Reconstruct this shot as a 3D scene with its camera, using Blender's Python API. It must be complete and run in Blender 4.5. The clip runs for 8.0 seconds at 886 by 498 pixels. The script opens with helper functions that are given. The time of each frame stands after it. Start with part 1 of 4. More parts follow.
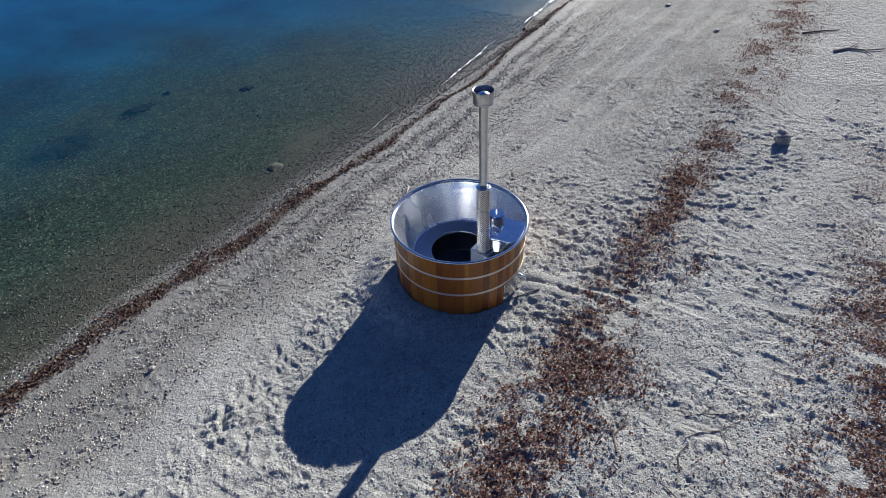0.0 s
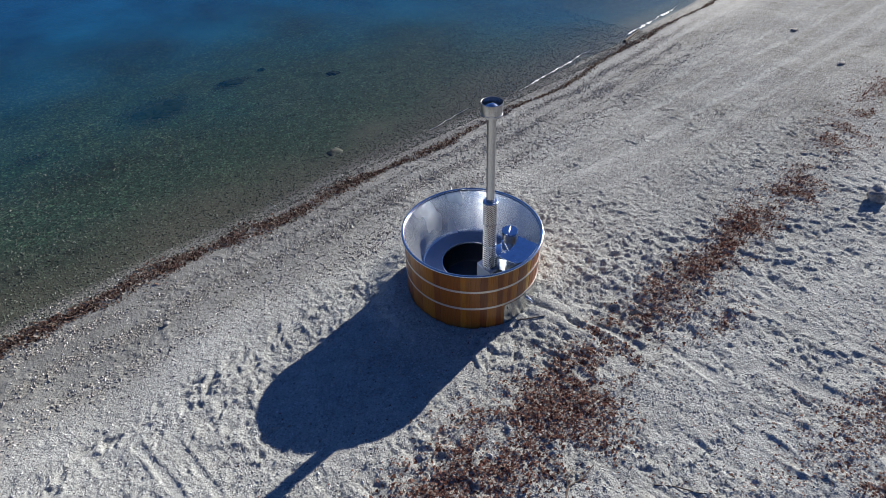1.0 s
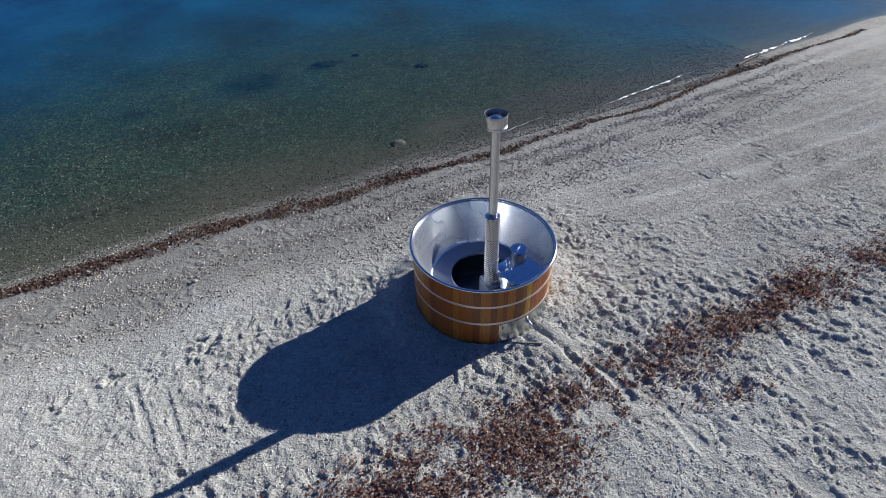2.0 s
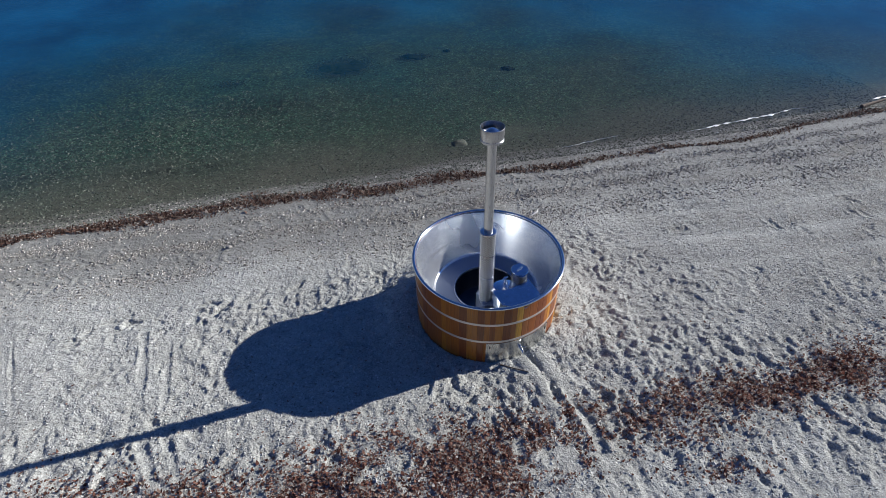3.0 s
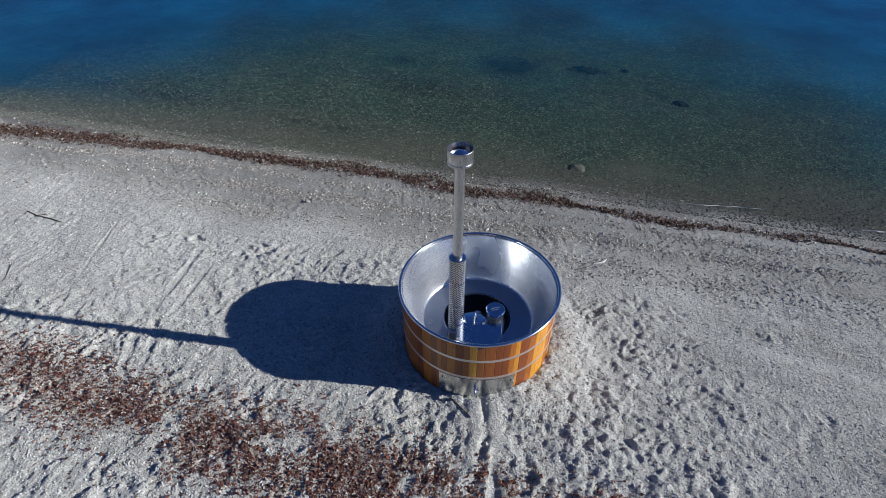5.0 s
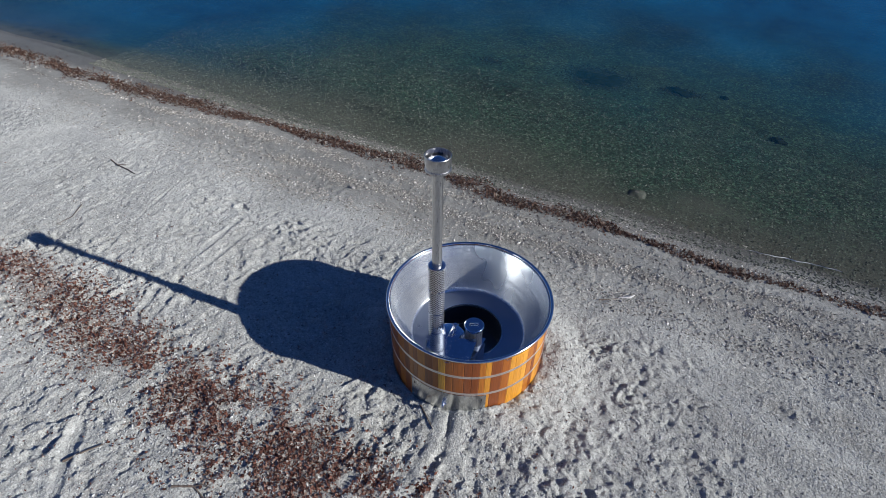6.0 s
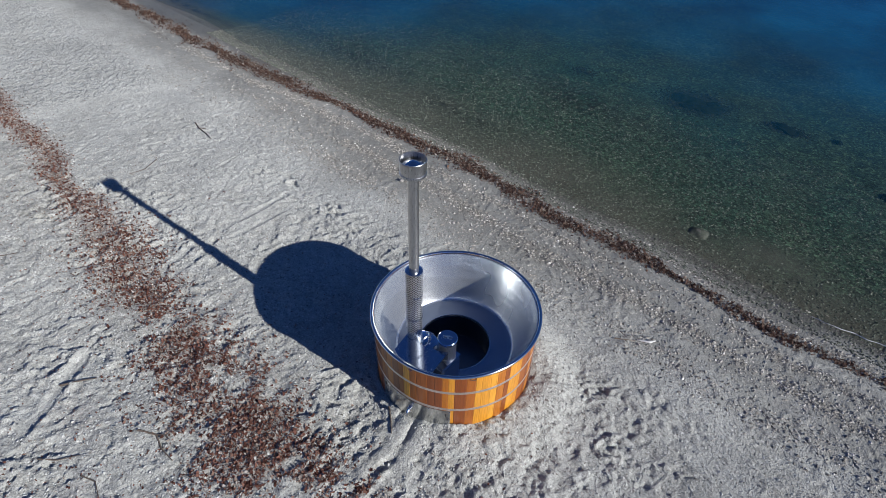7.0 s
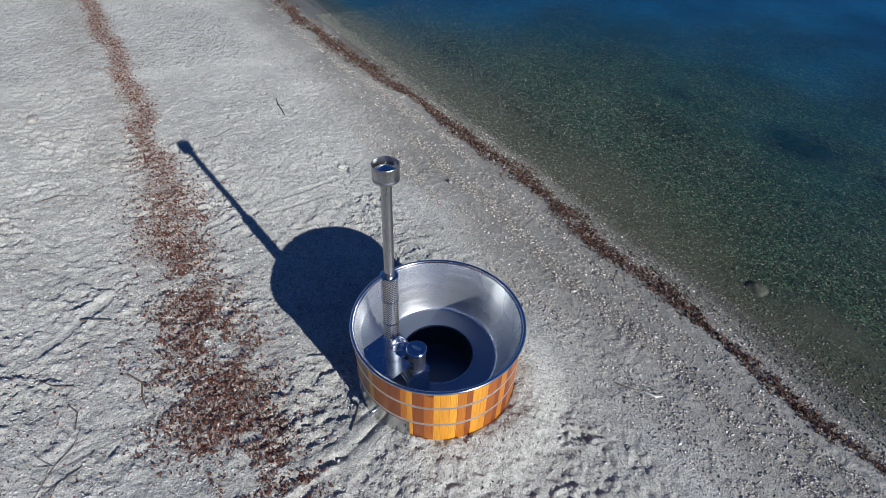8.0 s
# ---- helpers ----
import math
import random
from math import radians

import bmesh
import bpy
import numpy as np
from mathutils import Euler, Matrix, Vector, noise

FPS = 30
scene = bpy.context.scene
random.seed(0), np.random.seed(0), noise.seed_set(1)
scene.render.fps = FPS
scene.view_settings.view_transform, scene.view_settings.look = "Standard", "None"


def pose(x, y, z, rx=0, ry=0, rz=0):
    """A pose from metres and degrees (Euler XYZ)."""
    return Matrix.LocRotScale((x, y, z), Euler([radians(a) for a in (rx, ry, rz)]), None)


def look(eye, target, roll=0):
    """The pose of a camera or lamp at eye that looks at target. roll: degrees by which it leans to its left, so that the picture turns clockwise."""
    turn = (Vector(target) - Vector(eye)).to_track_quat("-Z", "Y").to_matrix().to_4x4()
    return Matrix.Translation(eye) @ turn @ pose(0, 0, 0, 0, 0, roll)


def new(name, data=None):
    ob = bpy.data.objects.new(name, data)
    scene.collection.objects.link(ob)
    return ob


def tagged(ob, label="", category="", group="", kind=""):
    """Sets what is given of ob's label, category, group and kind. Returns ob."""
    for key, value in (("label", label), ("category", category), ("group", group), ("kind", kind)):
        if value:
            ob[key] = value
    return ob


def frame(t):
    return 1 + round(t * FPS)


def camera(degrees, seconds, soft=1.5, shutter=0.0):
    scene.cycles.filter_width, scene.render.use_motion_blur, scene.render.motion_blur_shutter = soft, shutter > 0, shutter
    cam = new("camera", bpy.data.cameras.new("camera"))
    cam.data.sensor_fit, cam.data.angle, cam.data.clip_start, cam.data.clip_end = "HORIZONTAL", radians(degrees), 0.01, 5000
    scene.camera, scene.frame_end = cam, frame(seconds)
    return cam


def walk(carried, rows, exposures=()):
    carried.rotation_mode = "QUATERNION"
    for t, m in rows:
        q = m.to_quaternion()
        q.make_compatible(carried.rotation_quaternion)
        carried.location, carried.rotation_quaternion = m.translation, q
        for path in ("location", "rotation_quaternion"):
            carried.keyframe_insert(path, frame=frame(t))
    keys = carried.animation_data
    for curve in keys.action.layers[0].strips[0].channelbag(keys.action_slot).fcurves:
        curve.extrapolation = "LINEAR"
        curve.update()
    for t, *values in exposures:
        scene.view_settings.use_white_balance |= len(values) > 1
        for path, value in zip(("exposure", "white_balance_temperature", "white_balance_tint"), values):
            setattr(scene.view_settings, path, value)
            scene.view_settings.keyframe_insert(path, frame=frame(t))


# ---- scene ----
cam = camera(76.24, 8.0, soft=0.75)
PATH = [
    (0.0, pose(-4.901, -3.014, 5.505, 48.29, 0, -56.03)),
    (0.5, pose(-4.457, -3.418, 5.505, 48.19, 0, -49.26)),
    (1.0, pose(-3.961, -3.788, 5.503, 48.05, 0, -42.18)),
    (1.5, pose(-3.425, -4.099, 5.499, 47.92, 0, -34.99)),
    (2.0, pose(-2.859, -4.340, 5.495, 47.78, 0, -27.80)),
    (2.4, pose(-2.392, -4.479, 5.491, 47.69, 0, -22.11)),
    (3.0, pose(-1.680, -4.599, 5.484, 47.57, 0, -13.70)),
    (3.5, pose(-1.084, -4.622, 5.477, 47.49, 0, -6.80)),
    (4.0, pose(-0.496, -4.577, 5.469, 47.44, 0, 0.03)),
    (4.5, pose(0.079, -4.468, 5.458, 47.40, 0, 6.84)),
    (5.0, pose(0.633, -4.296, 5.445, 47.37, 0, 13.69)),
    (5.4, pose(1.058, -4.112, 5.433, 47.34, 0, 19.22)),
    (6.0, pose(1.657, -3.761, 5.415, 47.29, 0, 27.64)),
    (6.5, pose(2.112, -3.398, 5.400, 47.24, 0, 34.79)),
    (7.0, pose(2.517, -2.975, 5.389, 47.16, 0, 42.01)),
    (7.5, pose(2.860, -2.502, 5.386, 47.05, 0, 49.23)),
    (8.0, pose(3.125, -1.998, 5.395, 46.91, 0, 56.31)),
]
walk(cam, PATH, exposures=((0.0, 0.76, 6620, 10), (3.0, 0.60, 6400, 10), (5.0, 0.47, 6280, 10), (8.0, 0.36, 6300, 10)))

# ---- light ----
SUN_X, SUN_Y, SUN_Z = 5.92, 0.73, 2.70
world = bpy.data.worlds.new("world")
scene.world = world
world.use_nodes = True
wnt = world.node_tree
sky = wnt.nodes.new("ShaderNodeTexSky")
sky.sky_type, sky.sun_disc = "NISHITA", False
sky.sun_elevation = math.atan2(SUN_Z, math.hypot(SUN_X, SUN_Y))
sky.sun_rotation = math.atan2(SUN_X, SUN_Y)
sky.ozone_density = 3.0
sky.dust_density = 0.3
tint = wnt.nodes.new("ShaderNodeMix")
tint.data_type, tint.blend_type = "RGBA", "MULTIPLY"
tint.inputs[0].default_value, tint.inputs[7].default_value = 1.0, (0.32, 0.54, 0.98, 1)
wnt.links.new(sky.outputs[0], tint.inputs[6])
wnt.links.new(tint.outputs[2], wnt.nodes["Background"].inputs[0])
wnt.nodes["Background"].inputs[1].default_value = 0.05
sun = new("sun", bpy.data.lights.new("sun", "SUN"))
sun.data.energy, sun.data.angle, sun.data.color = 4.8, radians(0.5), (1.0, 0.96, 0.91)
sun.matrix_world = look((SUN_X * 5, SUN_Y * 5, SUN_Z * 5), (0, 0, 0))

# ---- material helpers ----
def nodes_of(name):
    m = bpy.data.materials.new(name)
    m.use_nodes = True
    nt = m.node_tree
    return m, nt, nt.nodes["Principled BSDF"]


def nd(nt, kind, **vals):
    n = nt.nodes.new("ShaderNode" + kind)
    for k, v in vals.items():
        n.inputs[k.replace("_", " ")].default_value = v
    return n


def ramp(nt, fac, stops, mode="LINEAR"):
    r = nt.nodes.new("ShaderNodeValToRGB")
    r.color_ramp.interpolation = mode
    els = r.color_ramp.elements
    while len(els) < len(stops):
        els.new(0.5)
    for e, (p, c) in zip(els, stops):
        e.position, e.color = p, (*c, 1) if len(c) == 3 else c
    nt.links.new(fac, r.inputs[0])
    return r.outputs[0]


def mix(nt, fac, a, b, mode="MIX"):
    m = nt.nodes.new("ShaderNodeMix")
    m.data_type, m.blend_type = "RGBA", mode
    for sock, v in ((m.inputs[0], fac), (m.inputs[6], a), (m.inputs[7], b)):
        if isinstance(v, bpy.types.NodeSocket):
            nt.links.new(v, sock)
        elif isinstance(v, tuple):
            sock.default_value = (*v, 1)
        else:
            sock.default_value = v
    return m.outputs[2]


def calc(nt, op, a, b=0.0, clamp=False):
    m = nt.nodes.new("ShaderNodeMath")
    m.operation, m.use_clamp = op, clamp
    for sock, v in ((m.inputs[0], a), (m.inputs[1], b)):
        if isinstance(v, bpy.types.NodeSocket):
            nt.links.new(v, sock)
        else:
            sock.default_value = v
    return m.outputs[0]


def mapped(nt, scale=(1, 1, 1), coord="Object", shift=None):
    tc = nt.nodes.new("ShaderNodeTexCoord")
    mp = nt.nodes.new("ShaderNodeMapping")
    mp.inputs["Scale"].default_value = scale
    nt.links.new(tc.outputs[coord], mp.inputs[0])
    if shift is not None:
        add = nt.nodes.new("ShaderNodeCombineXYZ")
        for i in range(3):
            nt.links.new(shift, add.inputs[i])
        nt.links.new(add.outputs[0], mp.inputs["Location"])
    return mp.outputs[0]


def noise_tex(nt, vec, scale, detail=3.0, rough=0.55):
    n = nd(nt, "TexNoise", Scale=scale, Detail=detail, Roughness=rough)
    nt.links.new(vec, n.inputs["Vector"])
    return n.outputs[0]


def voronoi(nt, vec, scale, rand=1.0):
    n = nd(nt, "TexVoronoi", Scale=scale, Randomness=rand)
    nt.links.new(vec, n.inputs["Vector"])
    return n


def bump(nt, bsdf, height, strength, dist, under=None):
    b = nd(nt, "Bump", Strength=strength, Distance=dist)
    nt.links.new(height, b.inputs["Height"])
    if under is not None:
        nt.links.new(under, b.inputs["Normal"])
    nt.links.new(b.outputs[0], bsdf.inputs["Normal"])
    return b.outputs[0]


def attr(nt, name):
    a = nt.nodes.new("ShaderNodeAttribute")
    a.attribute_name = name
    return a.outputs["Fac"]


# ---- materials ----
def make_beach():
    m, nt, p = nodes_of("beach_sand")
    v = mapped(nt)
    humus, gravel, wet, weed, deep = attr(nt, "humus"), attr(nt, "gravel"), attr(nt, "wet"), attr(nt, "weed"), attr(nt, "deep")
    big = noise_tex(nt, v, 0.9, 4)
    mid = noise_tex(nt, v, 7.0, 4, 0.65)
    fine = noise_tex(nt, v, 75.0, 3, 0.7)
    sand = ramp(nt, big, [(0.3, (0.388, 0.398, 0.374)), (0.7, (0.515, 0.528, 0.498))])
    sand = mix(nt, 1.0, sand, ramp(nt, mid, [(0.25, (0.78, 0.78, 0.78)), (0.75, (1.12, 1.12, 1.12))]), "MULTIPLY")
    sand = mix(nt, 1.0, sand, ramp(nt, fine, [(0.30, (0.55, 0.55, 0.545)), (0.5, (1.0, 1.0, 1.0)), (0.70, (1.32, 1.32, 1.31))]), "MULTIPLY")
    cells = voronoi(nt, v, 46.0)
    small = voronoi(nt, v, 95.0)
    pick = []
    for cell in (cells, small):
        sc = nt.nodes.new("ShaderNodeSeparateColor")
        nt.links.new(cell.outputs["Color"], sc.inputs[0])
        pick.append(sc.outputs[0])
    tone = ramp(nt, pick[0], [(0.0, (0.10, 0.097, 0.09)), (0.3, (0.23, 0.222, 0.20)), (0.65, (0.41, 0.39, 0.355)), (0.9, (0.55, 0.54, 0.52)), (1.0, (0.82, 0.81, 0.80))])
    tone2 = ramp(nt, pick[1], [(0.0, (0.10, 0.095, 0.085)), (0.5, (0.33, 0.31, 0.28)), (1.0, (0.60, 0.58, 0.55))])
    stones = mix(nt, 1.0, mix(nt, 0.4, tone, tone2), (0.80, 0.81, 0.77), "MULTIPLY")
    patch = calc(nt, "MULTIPLY", gravel, ramp(nt, noise_tex(nt, v, 3.2, 3), [(0.32, (0, 0, 0)), (0.6, (1, 1, 1))]), True)
    speck = ramp(nt, pick[1], [(0.55, (0, 0, 0)), (0.62, (1, 1, 1))])
    base = mix(nt, calc(nt, "MULTIPLY", speck, calc(nt, "SUBTRACT", 0.40, calc(nt, "MULTIPLY", wet, 0.22)), True), sand, mix(nt, 1.0, tone, (1.15, 1.15, 1.15), "MULTIPLY"))
    base = mix(nt, calc(nt, "MAXIMUM", patch, calc(nt, "MULTIPLY", gravel, 0.62)), base, stones)
    crumbs = ramp(nt, noise_tex(nt, v, 26.0, 3, 0.7), [(0.38, (0, 0, 0)), (0.56, (1, 1, 1))])
    base = mix(nt, calc(nt, "MULTIPLY", humus, crumbs, True), base, (0.150, 0.088, 0.066))
    # wet strip, and lake bottom with the water's dimming painted on further out
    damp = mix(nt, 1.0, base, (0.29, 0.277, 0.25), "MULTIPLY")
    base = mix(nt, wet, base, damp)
    dimmed_bed = mix(nt, 1.0, mix(nt, 0.25, stones, (0.22, 0.22, 0.2)), ramp(nt, noise_tex(nt, v, 0.7, 4), [(0.3, (0.105, 0.225, 0.185)), (0.7, (0.205, 0.300, 0.235))]), "MULTIPLY")
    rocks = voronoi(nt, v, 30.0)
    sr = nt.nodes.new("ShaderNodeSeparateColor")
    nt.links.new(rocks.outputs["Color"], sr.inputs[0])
    dimmed_bed = mix(nt, 1.0, dimmed_bed, ramp(nt, sr.outputs[0], [(0.0, (0.22, 0.25, 0.25)), (0.45, (0.80, 0.85, 0.85)), (0.8, (1.35, 1.4, 1.35)), (1.0, (2.9, 2.9, 2.7))]), "MULTIPLY")
    dimmed_bed = mix(nt, 1.0, dimmed_bed, ramp(nt, noise_tex(nt, mapped(nt, (0.7, 1.6, 1.0)), 3.4, 4, 0.7), [(0.32, (0.55, 0.59, 0.61)), (0.5, (0.95, 0.95, 0.95)), (0.70, (1.18, 1.16, 1.10))]), "MULTIPLY")
    base = mix(nt, deep, base, dimmed_bed)
    base = mix(nt, calc(nt, "MULTIPLY", weed, ramp(nt, noise_tex(nt, v, 7, 4, 0.7), [(0.44, (0, 0, 0)), (0.60, (1, 1, 1))]), True), base, (0.012, 0.014, 0.010))
    nt.links.new(base, p.inputs["Base Color"])
    p.inputs["Roughness"].default_value = 0.92
    nt.links.new(ramp(nt, wet, [(0, (0.18, 0.18, 0.18)), (0.5, (0.45, 0.45, 0.45))]), p.inputs["Specular IOR Level"])
    p.inputs["Diffuse Roughness"].default_value = 0.25
    nt.links.new(ramp(nt, wet, [(0, (0.93, 0.93, 0.93)), (0.5, (0.68, 0.68, 0.68)), (1, (0.42, 0.42, 0.42))]), p.inputs["Roughness"])
    far = calc(nt, "MULTIPLY", attr(nt, "coarse"), calc(nt, "ADD", noise_tex(nt, v, 7.0, 3, 0.6), calc(nt, "MULTIPLY", noise_tex(nt, v, 16.0, 2, 0.6), 0.6)))
    h = calc(nt, "ADD", calc(nt, "MULTIPLY", fine, 0.22), calc(nt, "MULTIPLY", noise_tex(nt, v, 30, 3, 0.7), 0.85))
    crease = calc(nt, "ABSOLUTE", calc(nt, "SUBTRACT", noise_tex(nt, v, 11.0, 3, 0.6), 0.5))
    h = calc(nt, "SUBTRACT", calc(nt, "ADD", h, calc(nt, "MULTIPLY", far, 4.2)), calc(nt, "MULTIPLY", crease, 0.9))
    h = calc(nt, "MULTIPLY", h, calc(nt, "SUBTRACT", 1.0, calc(nt, "MULTIPLY", wet, 0.75)))
    b1 = bump(nt, p, h, 0.9, 0.03)
    bump(nt, p, calc(nt, "MULTIPLY", calc(nt, "SUBTRACT", 0.6, cells.outputs["Distance"]), calc(nt, "MULTIPLY", calc(nt, "ADD", calc(nt, "MULTIPLY", gravel, 0.6), 0.1), calc(nt, "SUBTRACT", 1.0, calc(nt, "MULTIPLY", wet, 0.7)))), 0.6, 0.02, b1)
    return m


def make_steel(name, tint=(0.66, 0.67, 0.69), rough=0.27, scale=(2, 2, 60), bump_s=0.05, wav=None):
    m, nt, p = nodes_of(name)
    v = mapped(nt, scale)
    n = noise_tex(nt, v, 6, 4, 0.6)
    nt.links.new(mix(nt, 1.0, tint, ramp(nt, n, [(0.3, (0.86, 0.86, 0.86)), (0.7, (1.06, 1.06, 1.06))]), "MULTIPLY"), p.inputs["Base Color"])
    p.inputs["Metallic"].default_value = 1.0
    nt.links.new(ramp(nt, n, [(0.2, (rough * 0.75,) * 3), (0.8, (rough * 1.3,) * 3)]), p.inputs["Roughness"])
    b = bump(nt, p, n, bump_s, 0.01)
    if wav:
        bump(nt, p, noise_tex(nt, mapped(nt, wav), 1.0, 1, 0.4), 0.16, 0.05, b)
    return m


def make_liner(name, tint, rough, bands):
    """Rolled sheet steel, smooth, with faint hoops left by the rolling that bend its reflections."""
    m, nt, p = nodes_of(name)
    soft = noise_tex(nt, mapped(nt, (1.0, 1.0, 0.5)), 2.0, 2, 0.5)
    nt.links.new(mix(nt, 1.0, tint, ramp(nt, soft, [(0.3, (0.94, 0.94, 0.94)), (0.7, (1.03, 1.03, 1.03))]), "MULTIPLY"), p.inputs["Base Color"])
    nt.links.new(ramp(nt, soft, [(0.3, (rough * 0.9,) * 3), (0.7, (rough * 1.12,) * 3)]), p.inputs["Roughness"])
    p.inputs["Metallic"].default_value = 1.0
    bump(nt, p, noise_tex(nt, mapped(nt, (1.3, 1.3, 9.0)), 1.2, 1, 0.4), bands, 0.03)
    return m


def make_cedar(name, stops):
    m, nt, p = nodes_of(name)
    rnd = nt.nodes.new("ShaderNodeObjectInfo").outputs["Random"]
    v = mapped(nt, (26, 26, 1.6), shift=calc(nt, "MULTIPLY", rnd, 37.0))
    grain = noise_tex(nt, v, 3.0, 5, 0.62)
    tone = ramp(nt, rnd, stops)
    nt.links.new(mix(nt, 1.0, tone, ramp(nt, grain, [(0.25, (0.62, 0.56, 0.5)), (0.55, (1, 1, 1)), (0.8, (1.15, 1.1, 1.05))]), "MULTIPLY"), p.inputs["Base Color"])
    p.inputs["Roughness"].default_value = 0.38
    p.inputs["Coat Weight"].default_value = 0.12
    p.inputs["Coat Roughness"].default_value = 0.2
    bump(nt, p, grain, 0.12, 0.004)
    return m


def make_bits(name, stops, rough=0.85, thin=0.0):
    """Litter, pebbles and weed: one tone for each loose piece; thin dry leaves let some light through."""
    m, nt, p = nodes_of(name)
    geo = nt.nodes.new("ShaderNodeNewGeometry")
    c = ramp(nt, geo.outputs["Random Per Island"], stops)
    n = noise_tex(nt, mapped(nt), 140, 2)
    tone = mix(nt, 1.0, c, ramp(nt, n, [(0.3, (0.75, 0.75, 0.75)), (0.7, (1.15, 1.15, 1.15))]), "MULTIPLY")
    nt.links.new(tone, p.inputs["Base Color"])
    p.inputs["Roughness"].default_value = rough
    p.inputs["Diffuse Roughness"].default_value = 0.35
    if thin:
        lit = nt.nodes.new("ShaderNodeBsdfTranslucent")
        nt.links.new(tone, lit.inputs[0])
        both = nd(nt, "MixShader", Fac=thin)
        nt.links.new(p.outputs[0], both.inputs[1])
        nt.links.new(lit.outputs[0], both.inputs[2])
        nt.links.new(both.outputs[0], nt.nodes["Material Output"].inputs[0])
    return m


def make_rough(name, a, b, scale, rough=0.9, strength=0.6, dist=0.02):
    m, nt, p = nodes_of(name)
    v = mapped(nt)
    n = noise_tex(nt, v, scale, 5, 0.65)
    nt.links.new(ramp(nt, n, [(0.3, a), (0.7, b)]), p.inputs["Base Color"])
    p.inputs["Roughness"].default_value = rough
    bump(nt, p, n, strength, dist)
    return m


def make_water():
    """Clear at the edge; further out the body of the lake hides its bottom more and more."""
    m = bpy.data.materials.new("lake_water")
    m.use_nodes = True
    nt = m.node_tree
    out = nt.nodes["Material Output"]
    nt.nodes.remove(nt.nodes["Principled BSDF"])
    v = mapped(nt)
    sep = nt.nodes.new("ShaderNodeSeparateXYZ")
    nt.links.new(v, sep.inputs[0])
    off = calc(nt, "ADD", sep.outputs[1], calc(nt, "MULTIPLY", calc(nt, "SUBTRACT", noise_tex(nt, v, 0.22, 3), 0.5), 5.0))
    # more body colour, so bluer water, towards both ends of the shore
    east_end = calc(nt, "MULTIPLY", calc(nt, "MAXIMUM", calc(nt, "SUBTRACT", sep.outputs[0], 4.0), 0.0), 0.62)
    west_end = calc(nt, "MULTIPLY", calc(nt, "MAXIMUM", calc(nt, "SUBTRACT", -4.8, sep.outputs[0]), 0.0), 0.95)
    side = calc(nt, "MULTIPLY", calc(nt, "ADD", east_end, west_end), calc(nt, "MULTIPLY", calc(nt, "SUBTRACT", sep.outputs[1], 4.0), 0.8, True))
    off = calc(nt, "ADD", off, calc(nt, "MINIMUM", side, 7.0))
    off = calc(nt, "DIVIDE", calc(nt, "SUBTRACT", off, 4.2), 14.0, True)
    body = ramp(nt, off, [(0.0, (0.0, 0.0, 0.0)), (0.12, (0.10, 0.10, 0.10)), (0.3, (0.30, 0.30, 0.30)), (0.52, (0.66, 0.66, 0.66)), (0.75, (0.90, 0.90, 0.90)), (1.0, (0.97, 0.97, 0.97))])
    hue = ramp(nt, off, [(0.0, (0.015, 0.028, 0.025)), (0.35, (0.006, 0.052, 0.078)), (0.7, (0.004, 0.062, 0.135)), (1.0, (0.004, 0.064, 0.155))])
    hue = mix(nt, 1.0, hue, ramp(nt, noise_tex(nt, v, 0.45, 4), [(0.3, (0.55, 0.58, 0.64)), (0.7, (1.4, 1.36, 1.28))]), "MULTIPLY")
    clear = nd(nt, "BsdfTransparent", Color=(0.80, 0.87, 0.86, 1))
    deep = nt.nodes.new("ShaderNodeBsdfDiffuse")
    nt.links.new(hue, deep.inputs[0])
    gloss = nd(nt, "BsdfGlossy", Roughness=0.06)
    rip = noise_tex(nt, mapped(nt, (1.0, 2.2, 1.0)), 5.5, 4, 0.6)
    b = nd(nt, "Bump", Strength=0.25, Distance=0.03)
    nt.links.new(rip, b.inputs["Height"])
    nt.links.new(b.outputs[0], gloss.inputs["Normal"])
    fr = nd(nt, "Fresnel", IOR=1.33)
    nt.links.new(b.outputs[0], fr.inputs["Normal"])
    mx = nt.nodes.new("ShaderNodeMixShader")
    nt.links.new(body, mx.inputs[0])
    nt.links.new(clear.outputs[0], mx.inputs[1])
    nt.links.new(deep.outputs[0], mx.inputs[2])
    top = nt.nodes.new("ShaderNodeMixShader")
    nt.links.new(fr.outputs[0], top.inputs[0])
    nt.links.new(mx.outputs[0], top.inputs[1])
    nt.links.new(gloss.outputs[0], top.inputs[2])
    nt.links.new(top.outputs[0], out.inputs[0])
    return m


BEACH, WATER = make_beach(), make_water()
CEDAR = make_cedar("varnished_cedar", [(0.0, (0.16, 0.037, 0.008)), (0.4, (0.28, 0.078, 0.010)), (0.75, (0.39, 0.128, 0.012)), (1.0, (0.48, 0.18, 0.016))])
CEDAR_PALE_LIT = make_cedar("pale_lit_cedar", [(0.0, (0.54, 0.225, 0.020)), (0.6, (0.66, 0.31, 0.030)), (1.0, (0.80, 0.44, 0.052))])
LINER = make_liner("rolled_liner_steel", (0.755, 0.785, 0.80), 0.25, 0.15)
# same steel as the liner, with the bench's blue shade put into the tint
BENCH = make_liner("shaded_bench_steel", (0.37, 0.42, 0.51), 0.30, 0.03)
LINER.node_tree.nodes["Principled BSDF"].inputs["Metallic"].default_value = 0.88
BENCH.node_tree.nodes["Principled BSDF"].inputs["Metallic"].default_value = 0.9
# the deep well's shade is put into this darker steel
WELL = make_liner("shaded_well_steel", (0.16, 0.17, 0.19), 0.30, 0.03)
